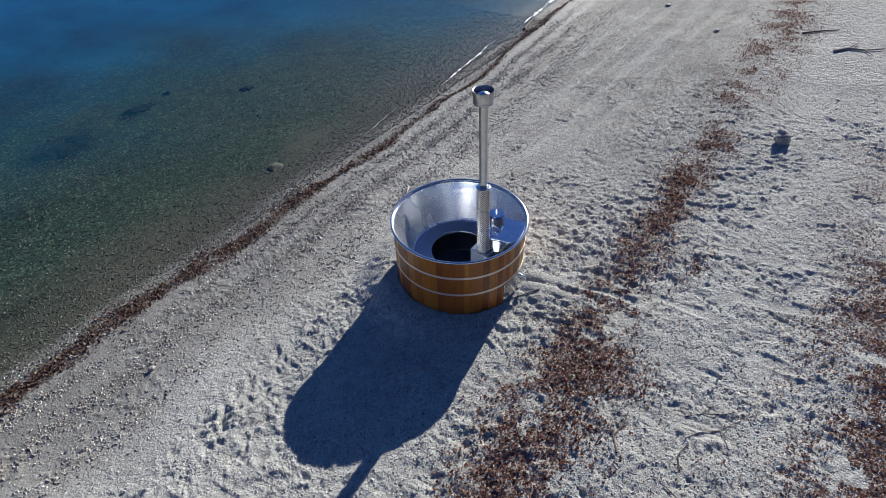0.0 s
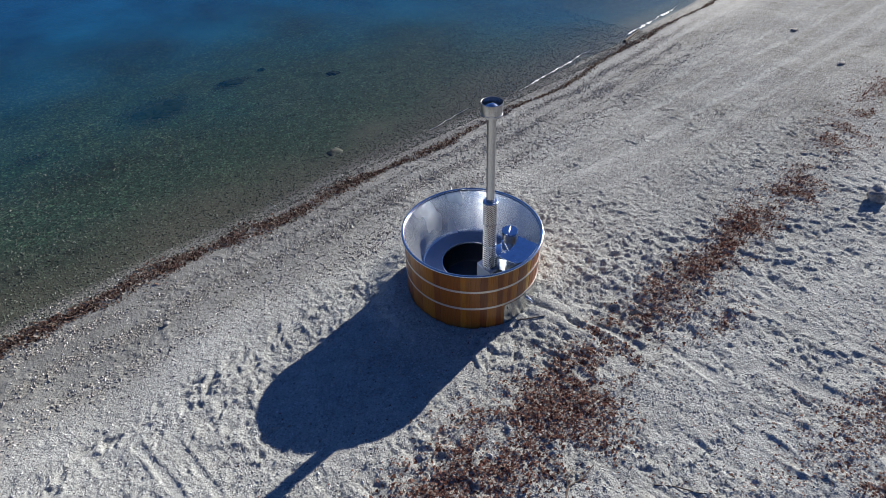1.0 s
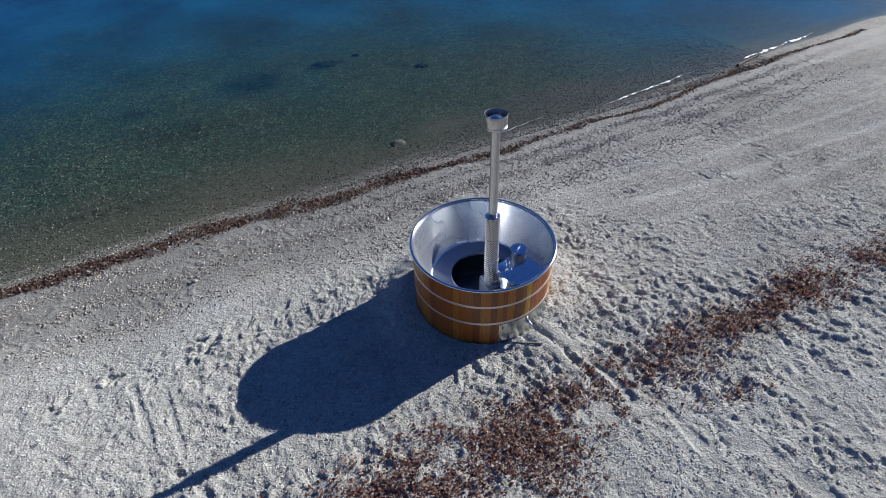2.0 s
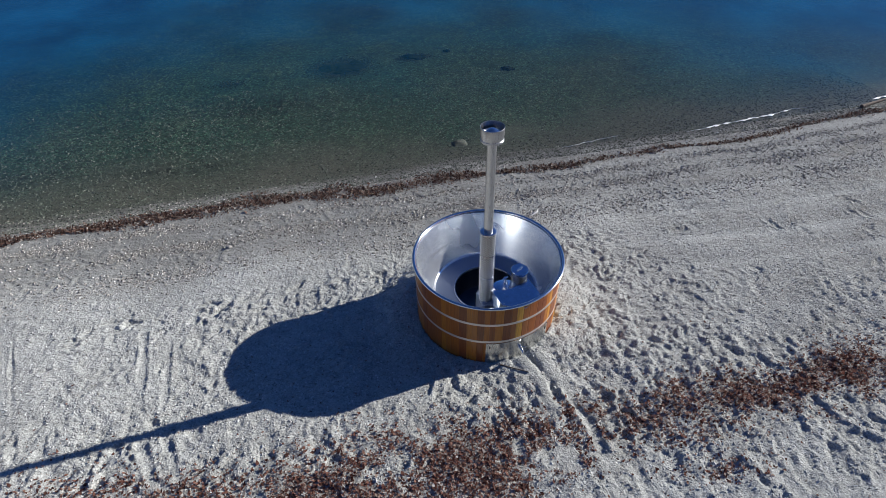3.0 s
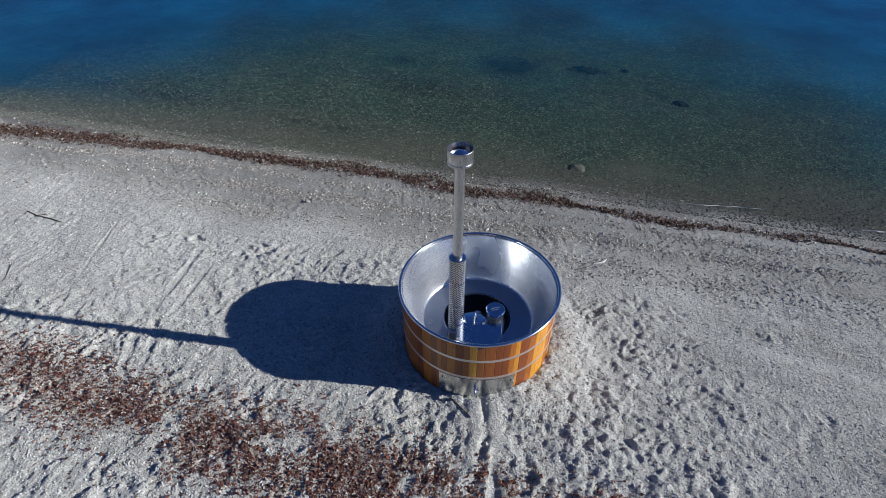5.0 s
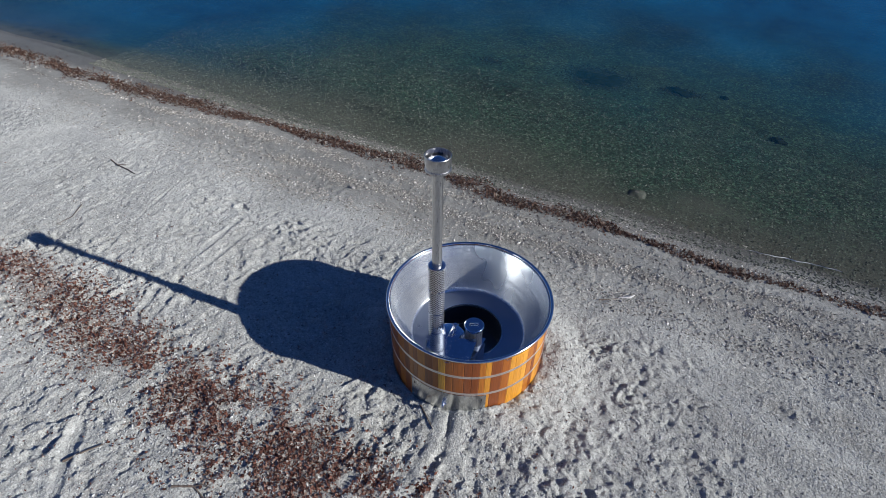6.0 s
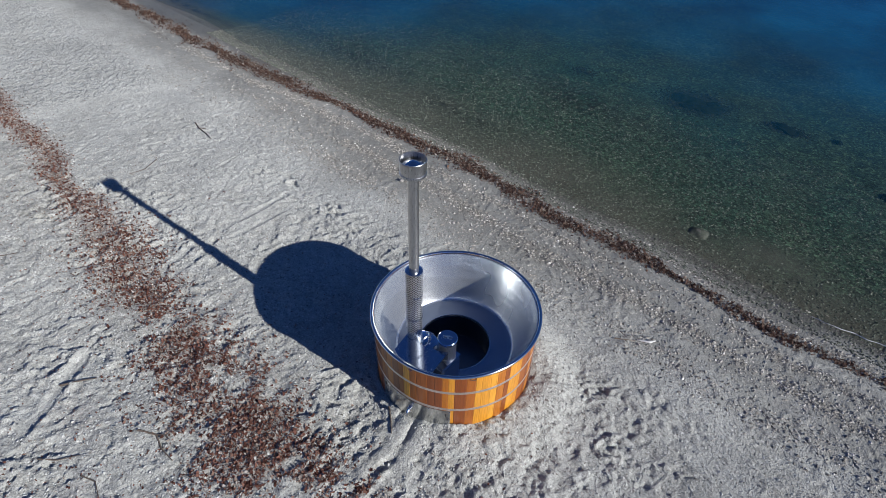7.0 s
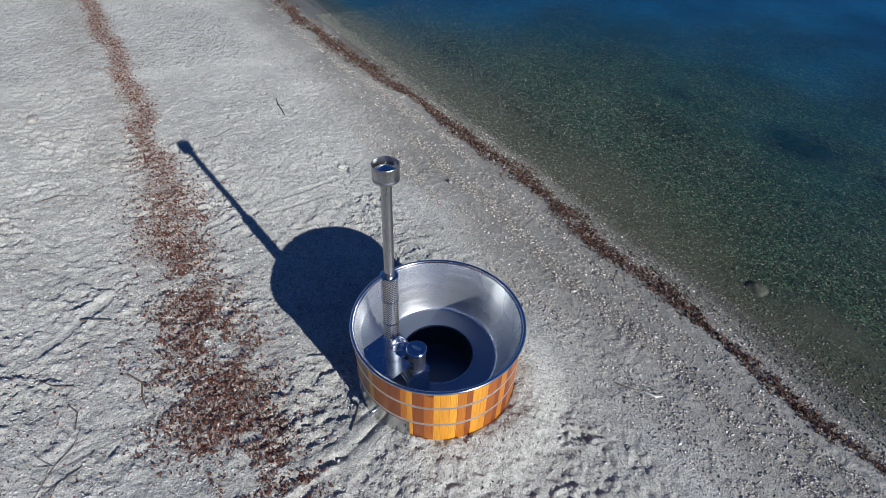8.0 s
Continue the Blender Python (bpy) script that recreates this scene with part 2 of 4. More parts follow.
GUARD = make_steel("matt_guard_steel", (0.78, 0.78, 0.78), 0.42, (30, 30, 2), 0.03)
STEEL = make_steel("polished_steel", (0.72, 0.73, 0.75), 0.16, (3, 3, 30), 0.03)
SATIN = make_steel("satin_steel", (0.53, 0.535, 0.54), 0.30, (30, 30, 2), 0.05)
HOOP = make_steel("galvanised_hoop", (0.74, 0.69, 0.66), 0.5, (8, 8, 8), 0.08)
PANEL = make_steel("panel_steel", (0.60, 0.60, 0.585), 0.24, (3, 3, 1), 0.002)
# polished steel with the sky's blue reflection put into its tint
PLATE = make_steel("sky_tinted_steel", (0.56, 0.63, 0.74), 0.10, (3, 3, 3), 0.01)
# near-black for the sleeve that paints the shade inside the heat guard
GUARD_SHADE = make_rough("guard_shade", (0.01, 0.01, 0.01), (0.03, 0.028, 0.026), 20)
STONE = make_rough("grey_stone", (0.20, 0.19, 0.175), (0.42, 0.40, 0.37), 14, 0.9, 0.7, 0.02)
WETSTONE = make_rough("grey_green_stone", (0.05, 0.055, 0.045), (0.115, 0.115, 0.095), 16, 0.8, 0.7, 0.02)
SLIMY = make_rough("weedy_stone", (0.005, 0.008, 0.007), (0.016, 0.022, 0.018), 16, 0.9, 0.7, 0.02)
SLIMY.node_tree.nodes["Principled BSDF"].inputs["Specular IOR Level"].default_value = 0.05
# dark blotches carry the shade of the stone's sides, pale ones its sunlit top
MOTTLED = make_rough("shade_mottled_stone", (0.045, 0.042, 0.04), (0.55, 0.53, 0.50), 9, 0.9, 0.7, 0.02)
DRIFT = make_rough("dark_driftwood", (0.055, 0.042, 0.034), (0.16, 0.125, 0.10), 40, 0.9, 0.6, 0.006)
DRIFT_PALE = make_rough("grey_driftwood", (0.16, 0.14, 0.12), (0.34, 0.31, 0.27), 40, 0.9, 0.6, 0.006)
FEATHER = make_rough("white_quill", (0.62, 0.60, 0.57), (0.85, 0.84, 0.82), 30, 0.8, 0.3, 0.004)
LITTER = make_bits("leaf_litter", [(0.0, (0.07, 0.026, 0.018)), (0.28, (0.165, 0.066, 0.046)), (0.58, (0.27, 0.125, 0.088)), (0.76, (0.35, 0.21, 0.155)), (0.88, (0.40, 0.33, 0.27)), (1.0, (0.66, 0.63, 0.59))], 0.85, 0.42)
WRACK = make_bits("weed_wrack", [(0.0, (0.035, 0.020, 0.015)), (0.4, (0.105, 0.054, 0.038)), (0.75, (0.20, 0.115, 0.080)), (0.93, (0.30, 0.25, 0.20)), (1.0, (0.5, 0.47, 0.43))], 0.8, 0.3)
PEBBLE = make_bits("pebbles", [(0.0, (0.12, 0.112, 0.10)), (0.25, (0.25, 0.235, 0.205)), (0.65, (0.39, 0.365, 0.325)), (0.92, (0.50, 0.475, 0.435)), (1.0, (0.78, 0.77, 0.74))])
CLOD = make_bits("sand_clods", [(0.0, (0.20, 0.198, 0.185)), (0.3, (0.36, 0.362, 0.34)), (0.75, (0.49, 0.50, 0.475)), (1.0, (0.60, 0.61, 0.585))], 0.95)
WATERWEED = make_bits("water_weed", [(0.0, (0.008, 0.010, 0.007)), (0.6, (0.018, 0.024, 0.014)), (1.0, (0.04, 0.045, 0.025))])
WETSTONE_BITS = make_bits("lake_pebbles", [(0.0, (0.04, 0.046, 0.036)), (0.5, (0.12, 0.135, 0.105)), (0.85, (0.19, 0.20, 0.165)), (1.0, (0.32, 0.32, 0.28))])
FOAM = make_rough("wave_foam", (0.70, 0.72, 0.74), (0.88, 0.89, 0.90), 60, 0.6, 0.4, 0.004)
BLACK = make_rough("slot_black", (0.012, 0.012, 0.012), (0.03, 0.03, 0.03), 60, 0.6, 0.2, 0.002)


# ---- mesh helpers ----
def part(name, bm, material, parent=None, label="", smooth=True):
    bmesh.ops.recalc_face_normals(bm, faces=bm.faces)
    me = bpy.data.meshes.new(name)
    bm.to_mesh(me)
    bm.free()
    me.materials.append(material)
    if smooth:
        me.shade_smooth()
        me.set_sharp_from_angle(angle=radians(40))
    ob = new(name, me)
    ob.parent = parent
    if label:
        ob["label"] = label
    return ob


def lathe(profile, segs=96, x=0.0, y=0.0, bm=None):
    """A surface of revolution round a vertical axis at x, y."""
    bm = bm or bmesh.new()
    rings = []
    for r, z in profile:
        if r < 1e-5:
            rings.append([bm.verts.new((x, y, z))])
        else:
            rings.append([bm.verts.new((x + r * math.cos(2 * math.pi * i / segs), y + r * math.sin(2 * math.pi * i / segs), z)) for i in range(segs)])
    for a, b in zip(rings, rings[1:]):
        for i in range(segs):
            j = (i + 1) % segs
            if len(a) == 1 and len(b) > 1:
                bm.faces.new((a[0], b[i], b[j]))
            elif len(b) == 1 and len(a) > 1:
                bm.faces.new((a[i], a[j], b[0]))
            elif len(a) > 1:
                bm.faces.new((a[i], a[j], b[j], b[i]))
    return bm


def tube(points, radii, segs=8, bm=None):
    """A bent, tapering rod along points."""
    bm = bm or bmesh.new()
    pts = [Vector(p) for p in points]
    rings = []
    for k, p in enumerate(pts):
        d = (pts[min(k + 1, len(pts) - 1)] - pts[max(k - 1, 0)]).normalized()
        side = d.cross(Vector((0.31, 0.17, 0.93))).normalized()
        up = side.cross(d)
        r = radii[k] if isinstance(radii, (list, tuple)) else radii
        rings.append([bm.verts.new(p + (side * math.cos(2 * math.pi * i / segs) + up * math.sin(2 * math.pi * i / segs)) * r) for i in range(segs)])
    for a, b in zip(rings, rings[1:]):
        for i in range(segs):
            bm.faces.new((a[i], a[(i + 1) % segs], b[(i + 1) % segs], b[i]))
    bm.faces.new(rings[0][::-1])
    bm.faces.new(rings[-1])
    return bm


def slab(outline, z0, z1, bm=None, edge=0.0):
    """A plate of that outline between two heights."""
    bm = bm or bmesh.new()
    lo = [bm.verts.new((x, y, z0)) for x, y in outline]
    hi = [bm.verts.new((x, y, z1)) for x, y in outline]
    n = len(outline)
    bm.faces.new(lo[::-1])
    top = bm.faces.new(hi)
    for i in range(n):
        bm.faces.new((lo[i], lo[(i + 1) % n], hi[(i + 1) % n], hi[i]))
    if edge:
        bmesh.ops.bevel(bm, geom=list(top.edges), offset=edge, segments=2, affect="EDGES")
    return bm


def wall_strip(a0, a1, r0, r1, z0, z1, n=24):
    """A curved plate round the axis from angle a0 to a1 (degrees), r0 to r1 thick."""
    bm = bmesh.new()
    rows = []
    for i in range(n + 1):
        a = radians(a0 + (a1 - a0) * i / n)
        c, s = math.cos(a), math.sin(a)
        rows.append([bm.verts.new((r * c, r * s, z)) for r, z in ((r0, z0), (r1, z0), (r1, z1), (r0, z1))])
    for a, b in zip(rows, rows[1:]):
        for i in range(4):
            bm.faces.new((a[i], a[(i + 1) % 4], b[(i + 1) % 4], b[i]))
    bm.faces.new(rows[0][::-1])
    bm.faces.new(rows[-1])
    return bm


def lump(radius, stretch, seed, rough=0.25, sub=3):
    """An uneven stone."""
    bm = bmesh.new()
    bmesh.ops.create_icosphere(bm, subdivisions=sub, radius=1.0)
    for v in bm.verts:
        d = v.co.normalized()
        k = 1 + rough * noise.noise(d * 1.4 + Vector((seed, 0, 0))) + 0.4 * rough * noise.noise(d * 4 + Vector((0, seed, 0)))
        v.co = Vector((d.x * stretch[0], d.y * stretch[1], d.z * stretch[2])) * radius * k
    return bm


# ---- the ground ----
WATER_Z = -0.60
rng = np.random.default_rng(7)


def lattice(x, y, wave, seed):
    """Smooth value noise between -1 and 1."""
    size = 512
    t = np.random.default_rng(seed).uniform(-1, 1, (size, size))
    u, v = x / wave + 1000.37, y / wave + 1000.71
    i, j = np.floor(u).astype(int), np.floor(v).astype(int)
    fu, fv = u - i, v - j
    fu, fv = fu * fu * (3 - 2 * fu), fv * fv * (3 - 2 * fv)
    i0, j0, i1, j1 = i % size, j % size, (i + 1) % size, (j + 1) % size
    return (t[i0, j0] * (1 - fu) + t[i1, j0] * fu) * (1 - fv) + (t[i0, j1] * (1 - fu) + t[i1, j1] * fu) * fv


def step(x, a, b):
    t = np.clip((x - a) / (b - a), 0, 1)
    return t * t * (3 - 2 * t)


def axis(lo, hi, fine, reach, grow):
    mid = np.arange(lo, hi + fine / 2, fine)
    out, d, s = [], 0.0, fine
    while d < reach:
        s *= grow
        d += s
        out.append(d)
    out = np.array(out)
    return np.concatenate([lo - out[::-1], mid, hi + out])


GX, GY = axis(-9.0, 7.4, 0.0185, 900, 1.04), axis(-4.9, 3.8, 0.0185, 900, 1.09)
XX, YY = np.meshgrid(GX, GY, indexing="ij")


def weed_line(x):
    """Where the wrack lies along the shore."""
    bend = np.interp(x, (-24, -13.3, -9.3, -7.7, -6, -4.8, -2.6, -0.9, 0, 1.4, 2.8, 5, 6.5, 8.8, 11.6, 16), (3.3, 3.39, 3.43, 3.59, 3.63, 3.73, 3.70, 3.57, 3.61, 3.59, 3.51, 3.58, 3.54, 3.85, 3.97, 4.2))
    return bend + 0.03 * np.sin(x * 1.7) + 0.02 * np.sin(x * 3.9 + 1)


def leaf_line(x):
    """The middle of the leaf litter left by high water."""
    return np.interp(x, (-16, -12.4, -10.4, -8.2, -6.75, -5.0, -4.1, -2.7, -1.5, -0.6, 0.1, 1, 1.9, 3.1, 5.5, 7.2, 8.4, 14), (-1.30, -1.34, -1.36, -1.45, -1.58, -1.70, -1.79, -1.98, -2.08, -2.15, -1.92, -2.00, -1.97, -2.10, -2.14, -2.06, -2.16, -2.14)) + 0.05 * np.sin(x * 2.1)


def litter(x, y):
    """How thick the drift line of leaves lies, 0 to 1."""
    wide = 0.12 + 0.13 * step(-x, 2.8, 3.8) * (1 - step(-x, 5.0, 6.5)) + 0.23 * step(x, -3.2, -2.0) * (1 - step(x, -0.5, 0.1)) + 0.05 * step(x, 1.2, 3) + 0.16 * step(x, 5, 8) + 0.03 * np.sin(x * 2.3) ** 2
    wide = wide * np.where(x < -4.5, 0.95, 1.05)
    q = (y - leaf_line(x) + 0.06 * lattice(x, y, 0.35, 60)) / wide
    clump = step(lattice(x, y, 0.34, 61) + 0.6 * lattice(x, y, 0.15, 62) + 0.3 * lattice(x, y, 0.06, 59), -0.55, 0.5)
    d = np.exp(-0.5 * q * q) * (0.08 + 0.92 * clump)
    d = np.where(x < -3.4, np.maximum(d, (0.62 + 0.33 * step(-x, 4.2, 6.0)) * np.exp(-0.5 * q * q)), d)
    d = d * np.where(x < 0.3, 0.62 + 0.38 * step(-x, 4.2, 6.0), 1.0) * (1 - 0.2 * step(x, 3.0, 6.0))
    d = np.maximum(d, 0.85 * np.exp(-0.5 * ((y - leaf_line(x)) / 0.11) ** 2) * step(x, 0.65, 0.95) * (1 - step(x, 3.6, 5.0)) * (0.4 + 0.6 * clump))
    spot = np.zeros_like(x)
    for cx, cy, rx, ry, k in ((1.45, -2.75, 0.5, 0.16, 0.45), (-3.9, -1.45, 0.5, 0.14, 0.45), (0.0, -2.35, 0.30, 0.10, 0.8), (-1.2, -3.45, 0.55, 0.28, 0.36), (-2.2, -3.2, 0.5, 0.25, 0.32), (1.9, -2.35, 0.8, 0.16, 0.35)):
        spot = np.maximum(spot, k * np.exp(-((x - cx) / rx) ** 2 - ((y - cy) / ry) ** 2))
    return np.maximum(d, spot * (0.15 + 0.85 * clump))


def shore_bands(x, y):
    """Pebbles sorted by waves into bands along the shore with bare damp sand between, 0 to 1."""
    o = y - weed_line(x) + 0.09 * lattice(x * 0.5, y * 0.3, 0.5, 81) + 0.05 * lattice(x, y, 0.22, 82)
    left = step(-x, 3.5, 7)
    d = 0.95 * np.exp(-((o + 0.46) / 0.12) ** 2) + (0.9 - 0.65 * left) * np.exp(-((o + 0.98) / 0.17) ** 2) + (0.5 - 0.4 * left) * np.exp(-((o + 1.65) / 0.24) ** 2)
    d = d * (0.35 + 0.65 * step(lattice(x * 0.5, y, 0.32, 83) + 0.5 * lattice(x, y, 0.12, 84), -0.6, 0.3))
    return np.clip(d + (0.95 - 0.65 * left) * np.exp(-((o - 0.24) / 0.17) ** 2) + 0.03 * step(o, -2.2, -1.0), 0, 1)


def stony_flat(x, y):
    """Grey stony ground along the beach with paler sandy wheel tracks, 0 to 1."""
    t1 = np.interp(x, (2, 2.9, 4.7, 8, 14), (1.0, 0.84, 0.58, 0.42, 0.1))
    w = 0.10 + 0.03 * lattice(x * 0.4, y * 0, 0.5, 85)
    pale = 0.95 * np.exp(-((y - t1) / w) ** 2) + 0.6 * np.exp(-((y - t1 + 0.62) / w) ** 2) + 0.7 * np.exp(-((y - t1 - 0.75) / w) ** 2) + 0.4 * np.exp(-((y - t1 - 1.35) / w) ** 2)
    d = step(x + 0.5 * lattice(x, y, 0.8, 86), 1.7, 4.2) * step(y + 0.3 * lattice(x, y, 0.7, 87), -2.6, -1.2)
    return d * (1 - np.clip(pale, 0, 1)) * (0.55 + 0.45 * step(lattice(x * 0.2, y, 0.3, 88), -0.5, 0.5))


def base_height(x, y):
    tilt = 0.0118 * 6 * np.tanh(x / 6) * (1 - step(y, 2.0, 3.8))
    yc = np.clip(y, -14, None)
    land = -0.065 - 0.1312 * yc + tilt
    shore = 4.2 + 0.10 * np.sin(x * 0.45 + 1.0) + 0.05 * np.sin(x * 1.3) + 0.3 * step(x, 8, 14)
    land = land - (0.1312 * (4.09 - shore)) * step(y, 3.3, 4.0)
    lake = WATER_Z - 0.10 * (1 - np.exp(-np.clip(y - 4.2, -1, 50) / 0.9)) - 0.012 * np.clip(y - 5, 0, 12) - 0.12 * np.clip(y - 17, 0, 60)
    z = np.where(y > 4.09, np.maximum(np.minimum(land, WATER_Z + 0.02), lake), land)
    r = np.hypot(x, y)
    pad = 0.028 - 0.0317 * y * 0.6 + 0.085 * step(x * 0.8 - y * 0.6, 0.35, 0.85)
    return z + (pad - z) * (1 - step(r, 0.98, 1.55))


def dig(Z, px, py, length, width, turn, depth, lip=0.45):
    """One footprint: a hollow with a pushed-up edge."""
    reach = length * 1.6
    i0, i1 = np.searchsorted(GX, (px - reach, px + reach))
    j0, j1 = np.searchsorted(GY, (py - reach, py + reach))
    if i1 - i0 < 2 or j1 - j0 < 2:
        return
    x, y = XX[i0:i1, j0:j1] - px, YY[i0:i1, j0:j1] - py
    x = x + 0.40 * width * (lattice(XX[i0:i1, j0:j1], YY[i0:i1, j0:j1], 0.07, 41) + 0.5 * lattice(XX[i0:i1, j0:j1], YY[i0:i1, j0:j1], 0.03, 42))
    y = y + 0.40 * width * (lattice(XX[i0:i1, j0:j1], YY[i0:i1, j0:j1], 0.07, 43) + 0.5 * lattice(XX[i0:i1, j0:j1], YY[i0:i1, j0:j1], 0.03, 44))
    c, s = math.cos(turn), math.sin(turn)
    u, v = (x * c + y * s) / (length / 2), (y * c - x * s) / (width / 2)
    q = u * u + v * v
    Z[i0:i1, j0:j1] += depth * (-np.exp(-q ** 1.6) + lip * np.exp(-((np.sqrt(q) - 1.45) / 0.35) ** 2))


def rut(Z, line, width, depth, lip=0.6, tread=0.0):
    """A drag mark or tyre track along a line of points."""
    pts = np.array(line)
    lo, hi = pts.min(0) - width * 3, pts.max(0) + width * 3
    i0, i1 = np.searchsorted(GX, (lo[0], hi[0]))
    j0, j1 = np.searchsorted(GY, (lo[1], hi[1]))
    x, y = XX[i0:i1, j0:j1], YY[i0:i1, j0:j1]
    wob = 0.03 * lattice(x, y, 0.4, 91) + 0.006 * lattice(x, y, 0.09, 93)
    best, along = np.full(x.shape, 9.0), np.zeros(x.shape)
    run = 0.0
    for a, b in zip(pts, pts[1:]):
        d = b - a
        n = np.hypot(*d)
        t = np.clip(((x - a[0]) * d[0] + (y - a[1]) * d[1]) / n ** 2, 0, 1)
        dist = np.hypot(x - a[0] - t * d[0], y - a[1] - t * d[1])
        along = np.where(dist < best, run + t * n, along)
        best = np.minimum(best, dist)
        run += n
    q = (best + wob) / (width / 2)
    ends = step(along, 0, 0.15) * (1 - step(along, run - 0.2, run)) * (0.15 + 0.85 * step(lattice(x, y, 0.45, 95), -0.45, 0.25))
    flat = ends * (1 - step(np.abs(q), 0.9, 1.5)) * 0.85
    BARE[i0:i1, j0:j1] = np.maximum(BARE[i0:i1, j0:j1], flat)
    Z[i0:i1, j0:j1] += (CALM[i0:i1, j0:j1] - Z[i0:i1, j0:j1]) * flat
    prof = -np.exp(-np.abs(q) ** 3) + lip * np.exp(-((q - 1.5) / 0.4) ** 2)
    prof = prof * (0.75 + 0.5 * lattice(x, y, 0.3, 92))
    if tread:
        prof = prof + tread * np.sin(best * 2 * math.pi / (width * 0.36)) * (q < 1.1)
    Z[i0:i1, j0:j1] += depth * ends * prof


def streak(x, y):
    """Gravel sorted by waves into strips along the shore, 0 to 1."""
    return step(lattice(x * 0.22, y, 0.26, 57) + 0.45 * lattice(x * 0.6, y, 0.12, 58), -0.25, 0.25)


def walked(x, y):
    """How trodden the sand is, 0 to 1."""
    a = (1 - step(y, 0.7, 1.9)) * (0.55 + 0.45 * step(lattice(x, y, 1.1, 51), -0.3, 0.4))
    strip = np.exp(-((y - 0.75) / 0.65) ** 2) * step(x, 1.9, 3.2)
    flat = step(x, 2.2, 4.0) * step(y, -1.6, -0.4)
    quiet = step(-x, 3.0, 4.5) * step(y, -1.3, -0.4)
    return np.clip(a * (1 - 0.75 * strip) * (1 - 0.45 * quiet) * (1 - 0.25 * step(x, 1.6, 3.0)) * (1 - 0.6 * flat), 0, 1)


ZZ = base_height(XX, YY)
trod = walked(XX, YY) * (1 - step(np.hypot(XX, YY), 6, 16) * 0.5)
dry = 1 - step(YY, 2.6, 3.4)
ZZ += dry * (0.020 * lattice(XX, YY, 1.3, 11) + 0.010 * lattice(XX, YY, 0.5, 12))
ZZ -= 0.11 * np.exp(-((XX + 2.9) / 1.05) ** 2 - ((YY - 0.1) / 0.9) ** 2)
CALM = ZZ.copy()
WU, WV = XX + 0.05 * lattice(XX, YY, 0.2, 21), YY + 0.05 * lattice(XX, YY, 0.2, 22)


def ridges(wave, seed, stretch=1.0):
    """Sharp-crested crumbly relief."""
    return 0.55 - np.abs(lattice(WU * stretch, WV, wave, seed)) * 1.6


GAP = np.maximum(np.gradient(GX)[:, None], np.gradient(GY)[None, :])


def fade(wave):
    return 1 - step(GAP, wave * 0.22, wave * 0.5)


ZZ += (0.002 + 0.008 * trod) * ridges(0.30, 13) * fade(0.2) + (0.002 + 0.007 * trod) * ridges(0.14, 14) * fade(0.12)


def clods(wave, seed, lo, hi):
    """Crumbled crust: flat-topped lumps with steep broken sides, 0 to 1."""
    return step(lattice(WU, WV, wave, seed) + 0.55 * lattice(WU, WV, wave * 0.45, seed + 1), lo, hi)


kicked = 0.20 + 0.80 * step(lattice(XX, YY, 0.55, 17) + 0.5 * lattice(XX, YY, 0.2, 18), -0.35, 0.45)
ZZ += kicked * fade(0.13) * (0.0015 + (0.018 + 0.010 * (1 - step(YY, -1.4, -0.5))) * trod) * (clods(0.13, 101, -0.25, 0.25) - 0.6)
ZZ += kicked * fade(0.09) * (0.0015 + (0.013 + 0.004 * (1 - step(YY, -1.4, -0.5))) * trod) * (clods(0.075, 103, -0.15, 0.35) - 0.4)
ZZ -= fade(0.10) * (0.001 + 0.015 * trod) * clods(0.15, 107, 0.48, 0.80)
ZZ += fade(0.10) * (0.001 + 0.016 * trod) * clods(0.11, 113, 0.42, 0.75)
strip = step(YY, 0.9, 1.8) * (1 - step(YY, 3.3, 3.7))
ZZ += strip * fade(0.09) * (0.3 + 0.7 * streak(XX, YY)) * 0.011 * (clods(0.085, 111, 0.0, 0.5) - 0.3)
ZZ += (0.002 + 0.003 * trod) * lattice(WU, WV, 0.042, 16) * fade(0.08) * dry
BARE = np.zeros_like(XX)
# ruts of vehicles along the shore
for yy, dep in ((0.0, 0.026), (-0.62, 0.018), (0.75, 0.022), (1.35, 0.016), (0.36, -0.012), (-1.1, 0.012)):
    mid = np.interp(XX, (2, 2.9, 4.7, 8, 14), (1.0, 0.84, 0.58, 0.42, 0.1)) + yy
    ZZ -= dep * np.exp(-((YY - mid) / 0.12) ** 2) * step(XX, 1.5, 3.5)
for k in range(3500):
    px, py = rng.uniform(-11.5, 11), rng.uniform(-4.9, 1.8)
    w = float(walked(np.array([px]), np.array([py]))[0])
    if rng.random() > w * w or math.hypot(px, py) < 1.0:
        continue
    size = 0.05 + 0.16 * rng.random() ** 1.8
    dig(ZZ, px, py, size, size * rng.uniform(0.4, 0.75), rng.normal(1.75, 0.9), size * rng.uniform(0.026, 0.058))
for k in range(240):
    px, py = rng.uniform(-5.5, 7), rng.uniform(-4.5, 1.3)
    if math.hypot(px, py) > 1.15:
        dig(ZZ, px, py, rng.uniform(0.20, 0.29), rng.uniform(0.09, 0.12), rng.normal(0.2, 0.8), rng.uniform(0.006, 0.014), 0.7)
# trodden path along the tub's shady side and to the water side
for k in range(34):
    t = rng.random()
    dig(ZZ, -5.2 + 4.2 * t + rng.normal(0, 0.12), 0.95 + 0.22 * t + rng.normal(0, 0.13), rng.uniform(0.12, 0.26), rng.uniform(0.08, 0.13), rng.normal(0.1, 0.5), rng.uniform(0.010, 0.020))
